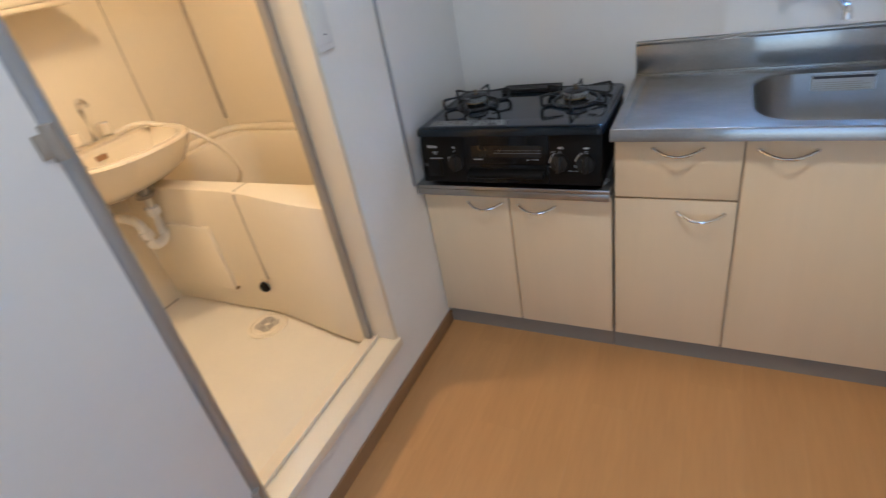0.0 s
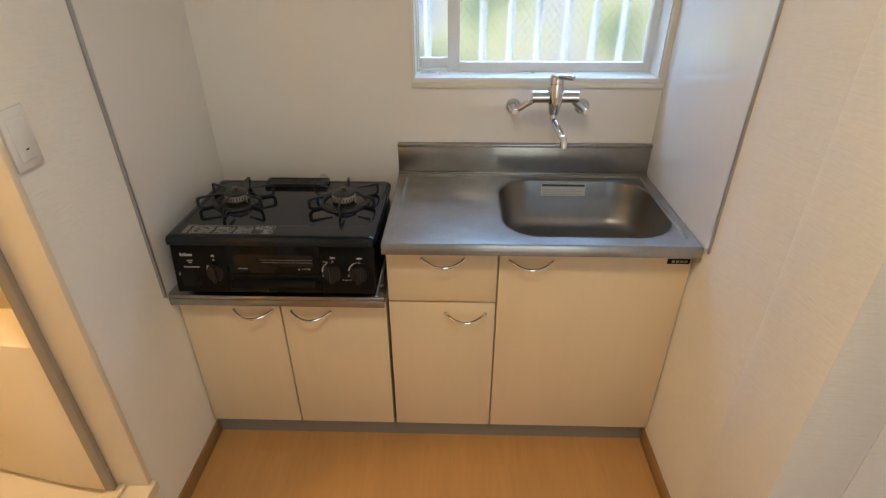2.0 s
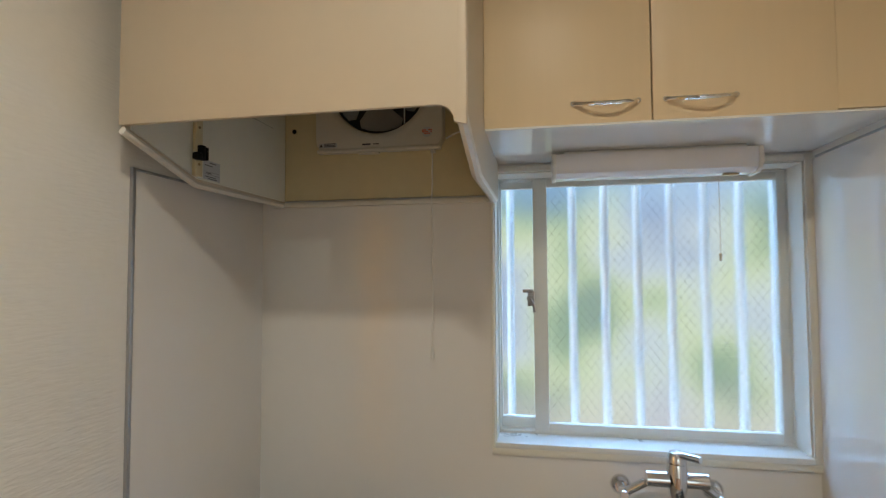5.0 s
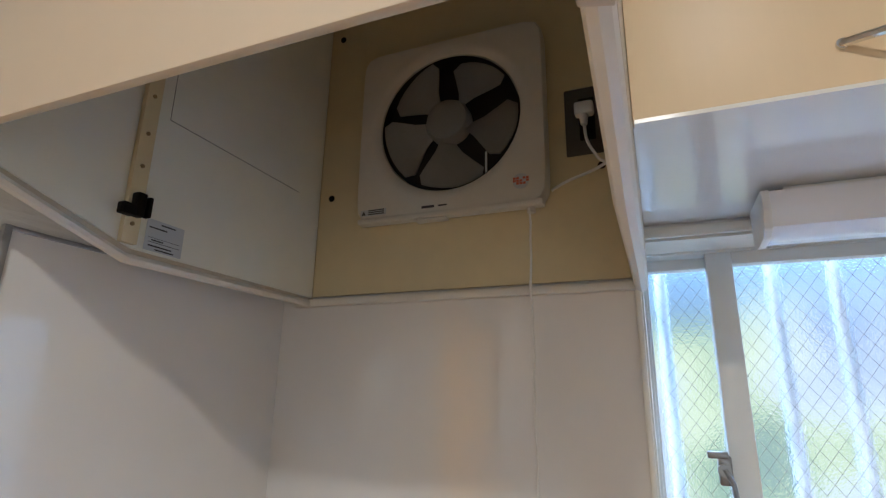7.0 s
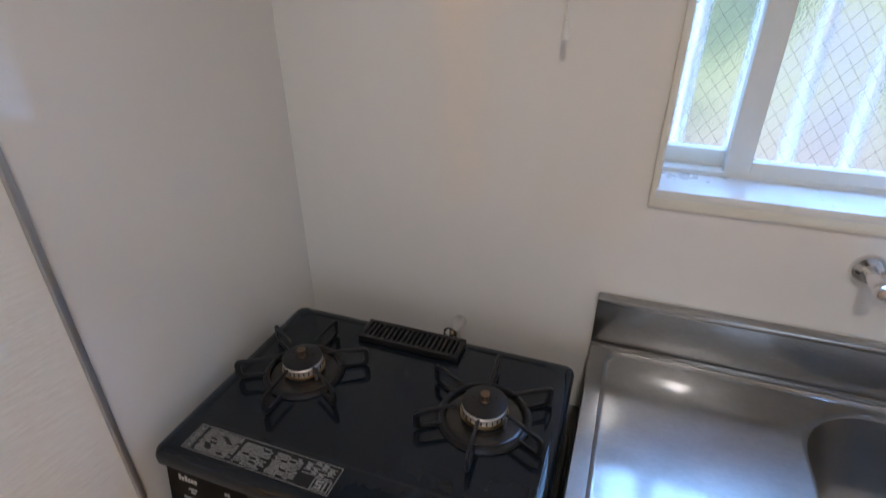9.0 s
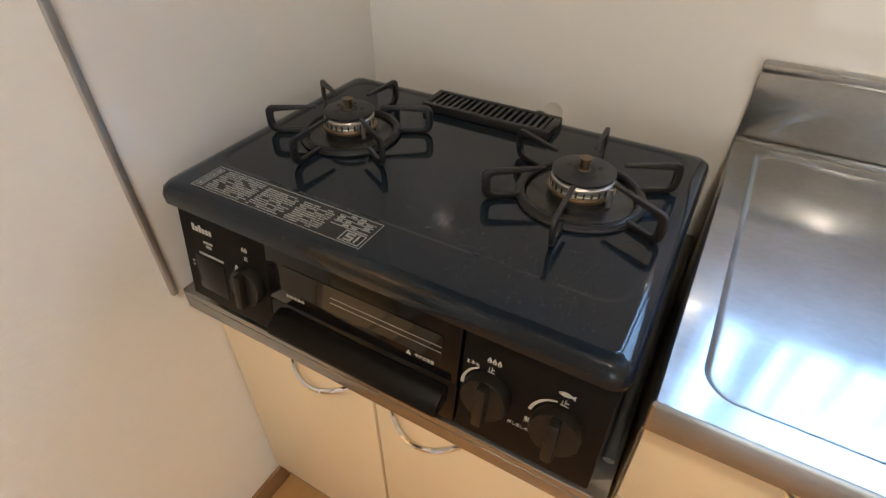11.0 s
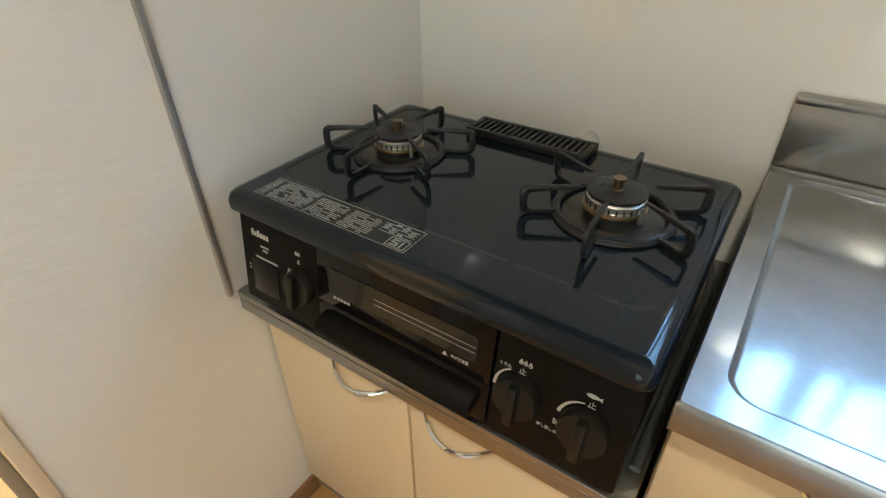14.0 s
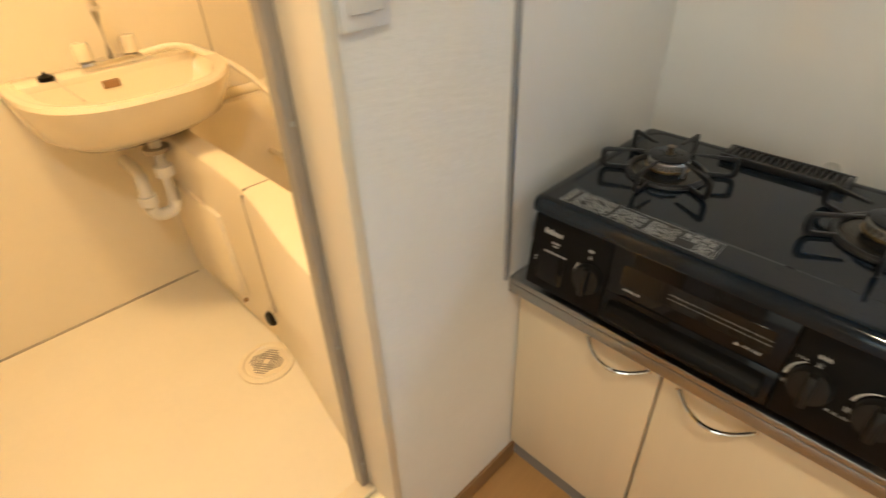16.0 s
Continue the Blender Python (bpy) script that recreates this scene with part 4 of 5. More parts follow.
for fx in (SX0 + 0.05, SX1 - 0.05):
    for fy in (SY0 + 0.06, SY1 - 0.06):
        part("foot", lathe([(0.0, 0.0), (0.016, 0.0), (0.014, 0.018), (0.0, 0.018)], (fx, fy, 0.6145), "z", 14), BLACK, stove)

def inset(k, z):
    return at(rounded(SX0 + k, SY0 + k, SX1 - k, SY1 - k, max(0.004, 0.018 - k * 0.4), 6), z)


part("top_plate", loft([inset(0.004, 0.786), inset(0.000, 0.789), inset(0.000, 0.800), inset(0.003, 0.8085), inset(0.009, 0.8135), inset(0.018, 0.8155), inset(0.020, 0.8155),
                        at(rounded(SX0 + 0.023, SY0 + 0.073, SX1 - 0.023, SY1 - 0.022, 0.03, 6), 0.8155), at(rounded(SX0 + 0.025, SY0 + 0.075, SX1 - 0.025, SY1 - 0.024, 0.03, 6), 0.8154),
                        at(rounded(SX0 + 0.028, SY0 + 0.078, SX1 - 0.028, SY1 - 0.027, 0.03, 6), 0.8141), at(rounded(SX0 + 0.030, SY0 + 0.080, SX1 - 0.030, SY1 - 0.029, 0.03, 6), 0.8140), at(rounded(SX0 + 0.033, SY0 + 0.083, SX1 - 0.033, SY1 - 0.032, 0.03, 6), 0.8140)]), ENAMEL, stove, "glossy speckled dark enamel top")
PY = 1.703
lp = part("control_panel", box(SX0 + 0.006, PY, 0.631, -0.4885, PY + 0.02, 0.792, 0.002), BLACK, stove)
rp = part("control_panel", box(-0.2125, PY, 0.631, SX1 - 0.006, PY + 0.02, 0.792, 0.002), BLACK, stove)
gd = part("grill_door", join(box(-0.4865, PY - 0.003, 0.6935, -0.2145, PY + 0.02, 0.792, 0.002), box(-0.4865, PY - 0.001, 0.632, -0.2145, PY + 0.02, 0.692, 0.002)), BLACK_GLOSS, stove)
part("window", prism(rounded(-0.464, 0.716, -0.234, 0.752, 0.005, 4), "y", PY - 0.0042, PY - 0.0030), material("smoked_grill_glass", (0.012, 0.010, 0.008), 0.05, var=0.1, spec=0.35), gd, "smoked glass window")
part("rack_wire", join(box(-0.385, PY - 0.0046, 0.7365, -0.236, PY - 0.0042, 0.7372), box(-0.385, PY - 0.0046, 0.7290, -0.236, PY - 0.0042, 0.7297)), FOIL, gd)
hp = [(PY - 0.003, 0.681), (PY - 0.012, 0.680), (PY - 0.023, 0.673), (PY - 0.027, 0.666), (PY - 0.027, 0.659), (PY - 0.022, 0.655), (PY - 0.0015, 0.656), (PY - 0.0015, 0.681)]
part("grill_handle", prism(hp, "x", -0.474, -0.226, 0.003), BLACK, gd, "broad black handle")


def knob(x, z, r, parent, mat, turn):
    k = part("knob", lathe([(r * 0.94, 0.0), (r * 0.94, 0.003), (r * 1.0, 0.0035), (r * 1.0, 0.012), (r * 0.95, 0.0150), (r * 0.6, 0.0158), (0.0, 0.0158)], (x, PY, z), "y", 36), mat, parent)
    g = box(-r * 0.23, -0.026, -r * 0.97, r * 0.23, -0.012, r * 0.97, 0.003)
    part("grip", moved(g, Matrix.Translation((x, PY, z)) @ Matrix.Rotation(radians(turn), 4, "Y")), mat, k)
    return k


knob(-0.520, 0.699, 0.026, lp, KNOB, 0)
knob(-0.179, 0.7020, 0.0266, rp, KNOB, 0)
knob(-0.102, 0.7005, 0.0268, rp, KNOB, 0)


def mark(words, size, x, z, parent, mat=PRINT):
    return part("writing", moved(writing(words, size), Matrix.Translation((x, PY - 0.0004, z)) @ FACING), mat, parent, "white printed writing")


def arc_mark(x, z, r, a0, a1, w, parent):
    pts = [(x + (r + s * w * (0.35 + 0.65 * (k / 12 if s else 1))) * math.cos(radians(a0 + (a1 - a0) * k / 12)), z + (r + s * w * (0.35 + 0.65 * k / 12)) * math.sin(radians(a0 + (a1 - a0) * k / 12))) for s, ks in ((0, range(13)), (1, range(12, -1, -1))) for k in ks]
    part("dial_mark", prism(pts, "y", PY - 0.0006, PY), PRINT, parent)


def flame(x, z, s, parent):
    drop = [(0.0, 0.95), (0.30, 0.45), (0.5, 0.0), (0.35, -0.38), (0.0, -0.5), (-0.35, -0.38), (-0.5, 0.0), (-0.35, 0.45)]
    hole = [(0.0, 0.2), (0.16, -0.1), (0.0, -0.28), (-0.16, -0.1)]
    part("flame_mark", prism([(x + a * s, z + b * s) for a, b in drop], "y", PY - 0.0006, PY), PRINT, parent)
    part("flame_core", prism([(x + a * s, z + b * s) for a, b in hole], "y", PY - 0.0009, PY - 0.0006), BLACK, parent)


for k in range(3):
    flame(-0.1825 + 0.0055 * k, 0.7430, 0.0050, rp)
for k in range(2):
    flame(-0.5290 + 0.0052 * k, 0.7450, 0.0048, lp)
mark("止", 0.0092, -0.179, 0.7315, rp)
mark("止", 0.0092, -0.101, 0.7310, rp)
mark("止", 0.0075, -0.5250, 0.7335, lp)
mark("とろ火", 0.0050, -0.2000, 0.7315, rp)
mark("開", 0.0085, -0.1325, 0.6880, rp)
mark("押し回し点火", 0.0047, -0.1390, 0.6745, rp)
arc_mark(-0.179, 0.7020, 0.0288, 118, 185, 0.004, rp)
arc_mark(-0.520, 0.699, 0.0275, 215, 145, 0.004, lp)
arc_mark(-0.102, 0.7005, 0.0290, 102, 172, 0.004, rp)
mark("開", 0.0065, -0.2075, 0.6870, rp)
fish = [(-0.0135, 0.0), (-0.010, 0.0028), (-0.004, 0.0042), (0.003, 0.0035), (0.008, 0.0010), (0.0125, 0.0042), (0.0115, 0.0), (0.0125, -0.0042), (0.008, -0.0010), (0.003, -0.0032), (-0.004, -0.0040), (-0.010, -0.0026)]
part("fish_mark", prism([(-0.1005 + a * 0.66, 0.7425 + b * 0.66) for a, b in fish], "y", PY - 0.0006, PY), PRINT, rp)
part("fish_eye", prism(circle(-0.1070, 0.7430, 0.0006, 8), "y", PY - 0.0009, PY - 0.0006), BLACK, rp)
part("maker_mark", join(*[box(-0.6215 + 0.0062 * k, PY - 0.0006, 0.744, -0.6170 + 0.0062 * k, PY, 0.751 + (0.003 if k in (0, 2) else 0)) for k in range(6)]), PRINT, lp)
part("print", join(*[box(x0, PY - 0.0006, z, x1, PY, z + 0.003) for x0, x1, z in ((-0.604, -0.587, 0.729), (-0.600, -0.590, 0.723), (-0.616, -0.570, 0.709), (-0.600, -0.574, 0.696), (-0.600, -0.574, 0.684), (-0.634, -0.630, 0.690), (-0.634, -0.630, 0.684))]), PRINT_GREY, lp)
part("battery_cover", box(-0.626, PY - 0.0012, 0.650, -0.570, PY - 0.0002, 0.706, 0.0005), BLACK_GLOSS, lp)
part("warning_mark", prism([(-0.2800, 0.7065), (-0.2735, 0.7065), (-0.27675, 0.7122)], "y", PY - 0.0036, PY - 0.003), PRINT, gd)
wm = moved(writing("やけど注意", 0.0050), Matrix.Translation((-0.2560, PY - 0.0034, 0.7090)) @ FACING)
part("writing", wm, PRINT, gd, "white printed writing")
part("print", join(*[box(-0.456 + 0.006 * k, PY - 0.0036, 0.7075, -0.4515 + 0.006 * k, PY - 0.003, 0.7110) for k in range(5)]), PRINT_GREY, gd)

# caution label on the top
cl = part("caution_label", box(-0.606, SY0 + 0.0215, 0.8156, -0.346, SY0 + 0.0700, 0.8160), material("dark_clear_label", (0.016, 0.017, 0.018), 0.20, var=0.2, spec=0.4), stove, "silver-printed caution label")
LX0, LX1, LY0, LY1, LZ = -0.606, -0.346, SY0 + 0.0215, SY0 + 0.0700, 0.8160


def foil(x0, y0, x1, y1):
    return box(x0, y0, LZ, x1, y1, LZ + 0.0003)


def outline_box(x0, y0, x1, y1, w):
    return [foil(x0, y0, x1, y0 + w), foil(x0, y1 - w, x1, y1), foil(x0, y0 + w, x0 + w, y1 - w), foil(x1 - w, y0 + w, x1, y1 - w)]


rows = []
for column, (c0, c1) in enumerate(((-0.588, -0.520), (-0.516, -0.462), (-0.458, -0.408))):
    for line in range(11 if column else 12):
        x = c0 + 0.004 * random.random()
        y = LY0 + 0.0040 + 0.00355 * line
        while x < c1 - 0.004:
            w = 0.004 + 0.014 * random.random()
            rows.append(foil(x, y, min(x + w, c1), y + 0.0015))
            x += w + (0.0011 if random.random() < 0.82 else 0.012)
for k in range(4):
    rows += outline_box(-0.6025, LY0 + 0.004 + 0.0105 * k, -0.5925, LY0 + 0.0125 + 0.0105 * k, 0.0009)
    rows.append(foil(-0.5995, LY0 + 0.0065 + 0.0105 * k, -0.5955, LY0 + 0.0100 + 0.0105 * k))
part("print", join(*rows), LABEL_INK, cl)
table = []
for k in range(4):
    table.append(foil(-0.403, LY0 + 0.0235 + 0.0058 * k, -0.352, LY0 + 0.0245 + 0.0058 * k))
    table += [foil(-0.401 + 0.0125 * j, LY0 + 0.0258 + 0.0058 * k, -0.393 + 0.0125 * j, LY0 + 0.0280 + 0.0058 * k) for j in range(4) if (j + k) % 3]
part("table", join(*table), LABEL_INK, cl)
part("mark", join(*outline_box(-0.378, LY0 + 0.0030, -0.350, LY0 + 0.0215, 0.0013), foil(-0.373, LY0 + 0.0160, -0.362, LY0 + 0.0185), foil(-0.373, LY0 + 0.0110, -0.362, LY0 + 0.0135), foil(-0.373, LY0 + 0.0060, -0.362, LY0 + 0.0085), foil(-0.373, LY0 + 0.0135, -0.370, LY0 + 0.0160), foil(-0.365, LY0 + 0.0085, -0.362, LY0 + 0.0110), foil(-0.359, LY0 + 0.0060, -0.3565, LY0 + 0.0185)), FOIL, cl)
part("border", join(*outline_box(LX0, LY0, LX1, LY1, 0.0010)), FOIL, cl)

# exhaust vent
vent = part("vent", join(*[box(*b, 0.0015) for b in ((-0.470, 2.048, 0.8145, -0.262, 2.056, 0.828), (-0.470, 2.098, 0.8145, -0.262, 2.106, 0.828), (-0.470, 2.056, 0.8145, -0.460, 2.098, 0.828), (-0.272, 2.056, 0.8145, -0.262, 2.098, 0.828))]), IRON, stove, "black slotted exhaust cover")
slat_mesh = mesh_of(box(-0.0024, -0.021, 0, 0.0024, 0.021, 0.011), IRON, (0, 0, 0), "slat")
for k in range(18):
    ob = new("slat", slat_mesh)
    ob.parent, ob.location = vent, Vector((-0.4545 + 0.0104 * k, 2.077, 0.8155)) - Vector(stove.location)
# flat near-black sheet, the slots' shade put in as colour
part("vent_floor", box(-0.461, 2.055, 0.8142, -0.271, 2.099, 0.8150), RECESS_SHADE, vent)


def burner(cx, cy, r_ring, r_arm, r_head, turn):
    dish = part("burner", lathe([(0.0, 0.006), (r_ring * 0.80, 0.006), (r_ring * 0.95, 0.004), (r_ring, 0.0)], (cx, cy, 0.8142), "z", 40), GREASE, stove, "dark burner dish")
    part("ring", sweep([(cx + r_ring * math.cos(2 * math.pi * k / 40), cy + r_ring * math.sin(2 * math.pi * k / 40), 0.8205) for k in range(40)], 0.0048, 8, closed=True), IRON, dish)
    part("base", lathe([(r_head * 1.02, 0.0), (r_head * 1.02, 0.0085), (r_head * 0.9, 0.009), (0, 0.009)], (cx, cy, 0.820), "z", 40), GREASE, dish, "dark burner base")
    part("collar", lathe([(r_head * 1.03, 0.0), (r_head * 1.10, 0.001), (r_head * 1.10, 0.004), (r_head, 0.0045), (0, 0.0045)], (cx, cy, 0.829), "z", 40), BRASS, dish, "tarnished brass collar")
    part("head", lathe([(r_head, 0.0), (r_head * 1.02, 0.001), (r_head * 1.02, 0.0035), (r_head * 0.99, 0.0045), (r_head * 0.99, 0.0055), (r_head * 1.02, 0.0065), (r_head * 1.02, 0.012), (r_head * 0.96, 0.014), (0, 0.014)], (cx, cy, 0.8335), "z", 40), ALU, dish, "slotted aluminium burner head")
    # slots, neck gap and cap holes get their shade as near-black colour
    slots = []
    for k in range(26):
        slots.append(moved(box(r_head * 1.0, -0.0011, 0, r_head * 1.03, 0.0011, 0.0075), Matrix.Translation((cx, cy, 0.8355)) @ Matrix.Rotation(2 * math.pi * k / 26, 4, "Z")))
    part("flame_slots", join(*slots), RECESS_SHADE, dish)
    part("neck", lathe([(r_head * 0.80, 0.0), (r_head * 0.80, 0.0042), (0.0, 0.0042)], (cx, cy, 0.8465), "z", 32), RECESS_SHADE, dish)
    part("cap", lathe([(r_head * 0.78, 0.0), (r_head * 1.02, 0.0006), (r_head * 1.02, 0.0026), (r_head * 0.96, 0.0038), (0.012, 0.0042), (0.0, 0.0042)], (cx, cy, 0.8500), "z", 40), IRON, dish, "black burner cap")
    part("cap_holes", join(*[lathe([(0.0030, 0.0), (0.0030, 0.0005), (0.0, 0.0005)], (cx + 0.019 * math.cos(radians(72 * k + turn)), cy + 0.019 * math.sin(radians(72 * k + turn)), 0.8540), "z", 10) for k in range(5)]), RECESS_SHADE, dish)
    part("cap_hole", lathe([(0.013, 0.0), (0.013, 0.0006), (0.0, 0.0006)], (cx, cy, 0.8538), "z", 20), RECESS_SHADE, dish)
    part("sensor", join(lathe([(0.0075, 0.0), (0.0060, 0.0015), (0.0060, 0.0115), (0.0052, 0.0125), (0.0078, 0.0135), (0.0080, 0.0150), (0.0074, 0.0155), (0.0, 0.0155)], (cx, cy, 0.854), "z", 20)), BRONZE, dish, "bronze temperature sensor pin")
    part("igniter", lathe([(0.003, 0.0), (0.003, 0.022), (0.0, 0.024)], (cx + r_head * 1.05, cy - r_head * 0.5, 0.825), "z", 8), ALU, dish)
    trivet = part("trivet", sweep([(cx + (r_ring + 0.004) * math.cos(2 * math.pi * k / 40), cy + (r_ring + 0.004) * math.sin(2 * math.pi * k / 40), 0.8195) for k in range(40)], 0.0035, 6, closed=True), IRON, stove, "black cast-iron pan support")
    for k in range(6):
        a = radians(turn + 60 * k)
        plate = [(r_ring - 0.003, 0.8175), (r_arm - 0.014, 0.8175)] + [(r_arm - 0.014 + 0.014 * math.sin(radians(d)), 0.8315 - 0.014 * math.cos(radians(d))) for d in (30, 60, 90)]
        plate += [(r_arm, 0.8480)] + [(r_arm - 0.010 + 0.010 * math.cos(radians(d)), 0.8480 + 0.010 * math.sin(radians(d))) for d in (30, 60, 90)] + [(r_head + 0.011, 0.8588), (r_head + 0.009, 0.8572), (r_head + 0.010, 0.8550)]
        plate += [(r_arm - 0.016, 0.8500)] + [(r_arm - 0.016 + 0.006 * math.cos(radians(d)), 0.8440 + 0.006 * math.sin(radians(d))) for d in (60, 30, 0)]
        plate += [(r_arm - 0.010, 0.8330)] + [(r_arm - 0.018 + 0.008 * math.cos(radians(d)), 0.8330 + 0.008 * math.sin(radians(d))) for d in (-30, -60, -90)] + [(r_ring - 0.003, 0.8250)]
        arm = prism(plate, "y", -0.0026, 0.0026, 0.0008)
        part("arm", moved(arm, Matrix.Translation((cx, cy, 0)) @ Matrix.Rotation(a, 4, "Z")), IRON, trivet)


burner(-0.520, 1.933, 0.066, 0.119, 0.035, 29)
burner(-0.178, 1.938, 0.071, 0.120, 0.0365, 33)

LEAN = Matrix.Identity(4)      # the front leans out towards its foot
LEAN[1][2], LEAN[1][3] = 0.15, -0.15 * (0.700 - stove.location.z)
for front_part in (lp, rp, gd):
    for ob in [front_part] + list(front_part.children_recursive):
        ob.data.transform(LEAN)

for ob in list(stove.children):
    if ob.name.split(".")[0] in ("top_plate", "caution_label", "vent"):
        ob.location.z -= 0.002
    elif ob.name.split(".")[0] in ("burner", "trivet"):
        ob.location.z -= 0.005

hose = thing("gas_hose", (-0.047, 1.90, 0.615), "dark grey rubber gas hose beside the stove", "hose")
part("tube", sweep(fillet([(-0.047, 1.735, 0.632), (-0.047, 1.80, 0.640), (-0.047, 2.10, 0.645), (-0.070, 2.165, 0.66), (-0.26, 2.175, 0.700), (-0.315, 2.180, 0.752)], 0.05, 6), 0.0065, 10), material("grey_rubber", (0.06, 0.06, 0.058), 0.35, var=0.15, scale=20), hose)
cock = thing("gas_tap", (-0.315, YB, 0.76), "small chrome gas tap on the wall behind the stove", "tap")
part("body", join(lathe([(0.0, 0.045), (0.009, 0.045), (0.010, 0.020), (0.015, 0.006), (0.017, 0.0)], (-0.315, YB - 0.0005, 0.775), "y", 20), lathe([(0.0, 0.0), (0.010, 0.0), (0.010, 0.026), (0.0, 0.026)], (-0.315, 2.182, 0.750), "z", 14)), CHROME, cock)
part("grip", sweep([(-0.315 + 0.013 * math.cos(k * math.pi / 8), 2.160, 0.788 + 0.013 * math.sin(k * math.pi / 8)) for k in range(16)], 0.003, 8, closed=True), CHROME, cock)

# ---- light switch ----
switch = thing("light_switch", (XL, 1.407, 1.195), "white wall switch plate with rocker", "switch")
part("plate", box(XL + 0.0005, 1.372, 1.134, XL + 0.008, 1.443, 1.256, 0.0035), PLASTIC, switch)
part("rocker", box(XL + 0.0085, 1.383, 1.152, XL + 0.011, 1.430, 1.238, 0.002), PLASTIC, switch)
part("indicator", box(XL + 0.0112, 1.403, 1.172, XL + 0.0116, 1.411, 1.175), INK, switch)

# ---- ceiling lamp of the kitchen, overhead ----
ceil_lamp = thing("ceiling_lamp", (LAMP_X, LAMP_Y, CEIL), "round lit ceiling lamp with a warm cover", "lamp")
part("base", lathe([(0.0, 0.0), (0.10, 0.0), (0.10, -0.02), (0.0, -0.02)], (LAMP_X, LAMP_Y, CEIL - 0.0005), "z", 32), PLASTIC, ceil_lamp)
part("cover", lathe([(0.0, -0.066), (0.06, -0.062), (0.092, -0.046), (0.098, -0.021), (0.0, -0.021)], (LAMP_X, LAMP_Y, CEIL), "z", 32), LIT_WARM, ceil_lamp)

# ---- bathroom shell ----
structure("bath_floor", box(BATH_X0 - 0.05, BATH_Y0 - 0.05, BATH_Z - 0.2, XL - 0.04, BATH_Y1 + 0.05, BATH_Z), BATH_FLOOR, "cream moulded bathroom floor")
structure("bath_wall_west", box(BATH_X0 - 0.05, BATH_Y0, BATH_Z, BATH_X0, BATH_Y1, 2.15), BATH, "cream bathroom wall panel")
structure("bath_wall_north", box(BATH_X0 - 0.05, BATH_Y1, BATH_Z, XL - 0.10, BATH_Y1 + 0.05, 2.15), BATH, "cream bathroom wall panel")
structure("bath_wall_south", box(BATH_X0 - 0.05, BATH_Y0 - 0.05, BATH_Z, XL - 0.10, BATH_Y0, 2.15), BATH, "cream bathroom wall panel")
structure("bath_wall_east", join(box(XL - 0.112, JAMB_Y1, BATH_Z, XL - 0.101, BATH_Y1, 2.15), box(XL - 0.112, BATH_Y0, BATH_Z, XL - 0.101, JAMB_Y0 - 0.03, 2.15), box(XL - 0.112, JAMB_Y0 - 0.03, HEAD_Z, XL - 0.101, JAMB_Y1, 2.15), box(XL - 0.112, JAMB_Y0 - 0.03, BATH_Z - 0.01, XL - 0.101, JAMB_Y1, SILL_Z - 0.03)), BATH, "cream bathroom wall panel")
structure("bath_ceiling", box(BATH_X0 - 0.05, BATH_Y0 - 0.05, 2.15, XL - 0.10, BATH_Y1 + 0.05, 2.19), BATH, "cream bathroom ceiling")
structure("trim_bath", join(box(BATH_X0, 1.735, 0.74, BATH_X0 + 0.003, 1.739, 2.15), box(BATH_X0, BATH_Y1 - 0.012, 0.74, BATH_X0 + 0.012, BATH_Y1, 2.15), box(BATH_X0, BATH_Y0, BATH_Z, BATH_X0 + 0.006, 1.46, BATH_Z + 0.006)), GREY_SEAM, "grey sealant in the bathroom joints")

# door frame and the open leaf
FX0, FX1 = XL - 0.112, XL + 0.010
door = structure("door_1", join(box(FX0, JAMB_Y1 - 0.016, SILL_Z, XL + 0.005, JAMB_Y1 + 0.002, HEAD_Z, 0.002), box(FX0, JAMB_Y0 - 0.035, SILL_Z, FX1, JAMB_Y0 - 0.002, HEAD_Z, 0.002), box(FX0, JAMB_Y0 - 0.035, HEAD_Z, FX1, JAMB_Y1 + 0.002, HEAD_Z + 0.04, 0.002)), FRAME, "cream bathroom door frame with the white leaf folded open")
part("door_sill", join(box(FX0, JAMB_Y0 - 0.035, SILL_Z - 0.034, XL + 0.018, JAMB_Y1 + 0.004, SILL_Z, 0.003), box(XL - 0.065, JAMB_Y0, SILL_Z, XL - 0.058, JAMB_Y1 - 0.018, SILL_Z + 0.014, 0.001)), FRAME, door)
part("gasket", box(XL - 0.111, JAMB_Y1 - 0.034, SILL_Z + 0.001, XL - 0.084, JAMB_Y1 - 0.0165, HEAD_Z, 0.003), GASKET, door, "dark grey gasket")
part("gasket_screw", join(*[lathe([(0.0, 0.0), (0.004, 0.0), (0.003, 0.002), (0.0, 0.002)], (XL - 0.084, JAMB_Y1 - 0.024, z), "x", 10) for z in (0.28, 0.62, 1.02, 1.5)]), ALU_GREY, door)
leaf = part("door_leaf", box(XL + 0.012, 0.090, SILL_Z + 0.012, XL + 0.038, JAMB_Y0 - 0.030, HEAD_Z - 0.01, 0.002), LEAF, door, "white door leaf")
part("stile", sweep([(XL + 0.018, JAMB_Y0 - 0.012, SILL_Z + 0.004), (XL + 0.018, JAMB_Y0 - 0.012, HEAD_Z - 0.01)], 0.019, 16, 1.0, (0, 1, 0)), ALU_GREY, leaf, "grey aluminium hinge stile")
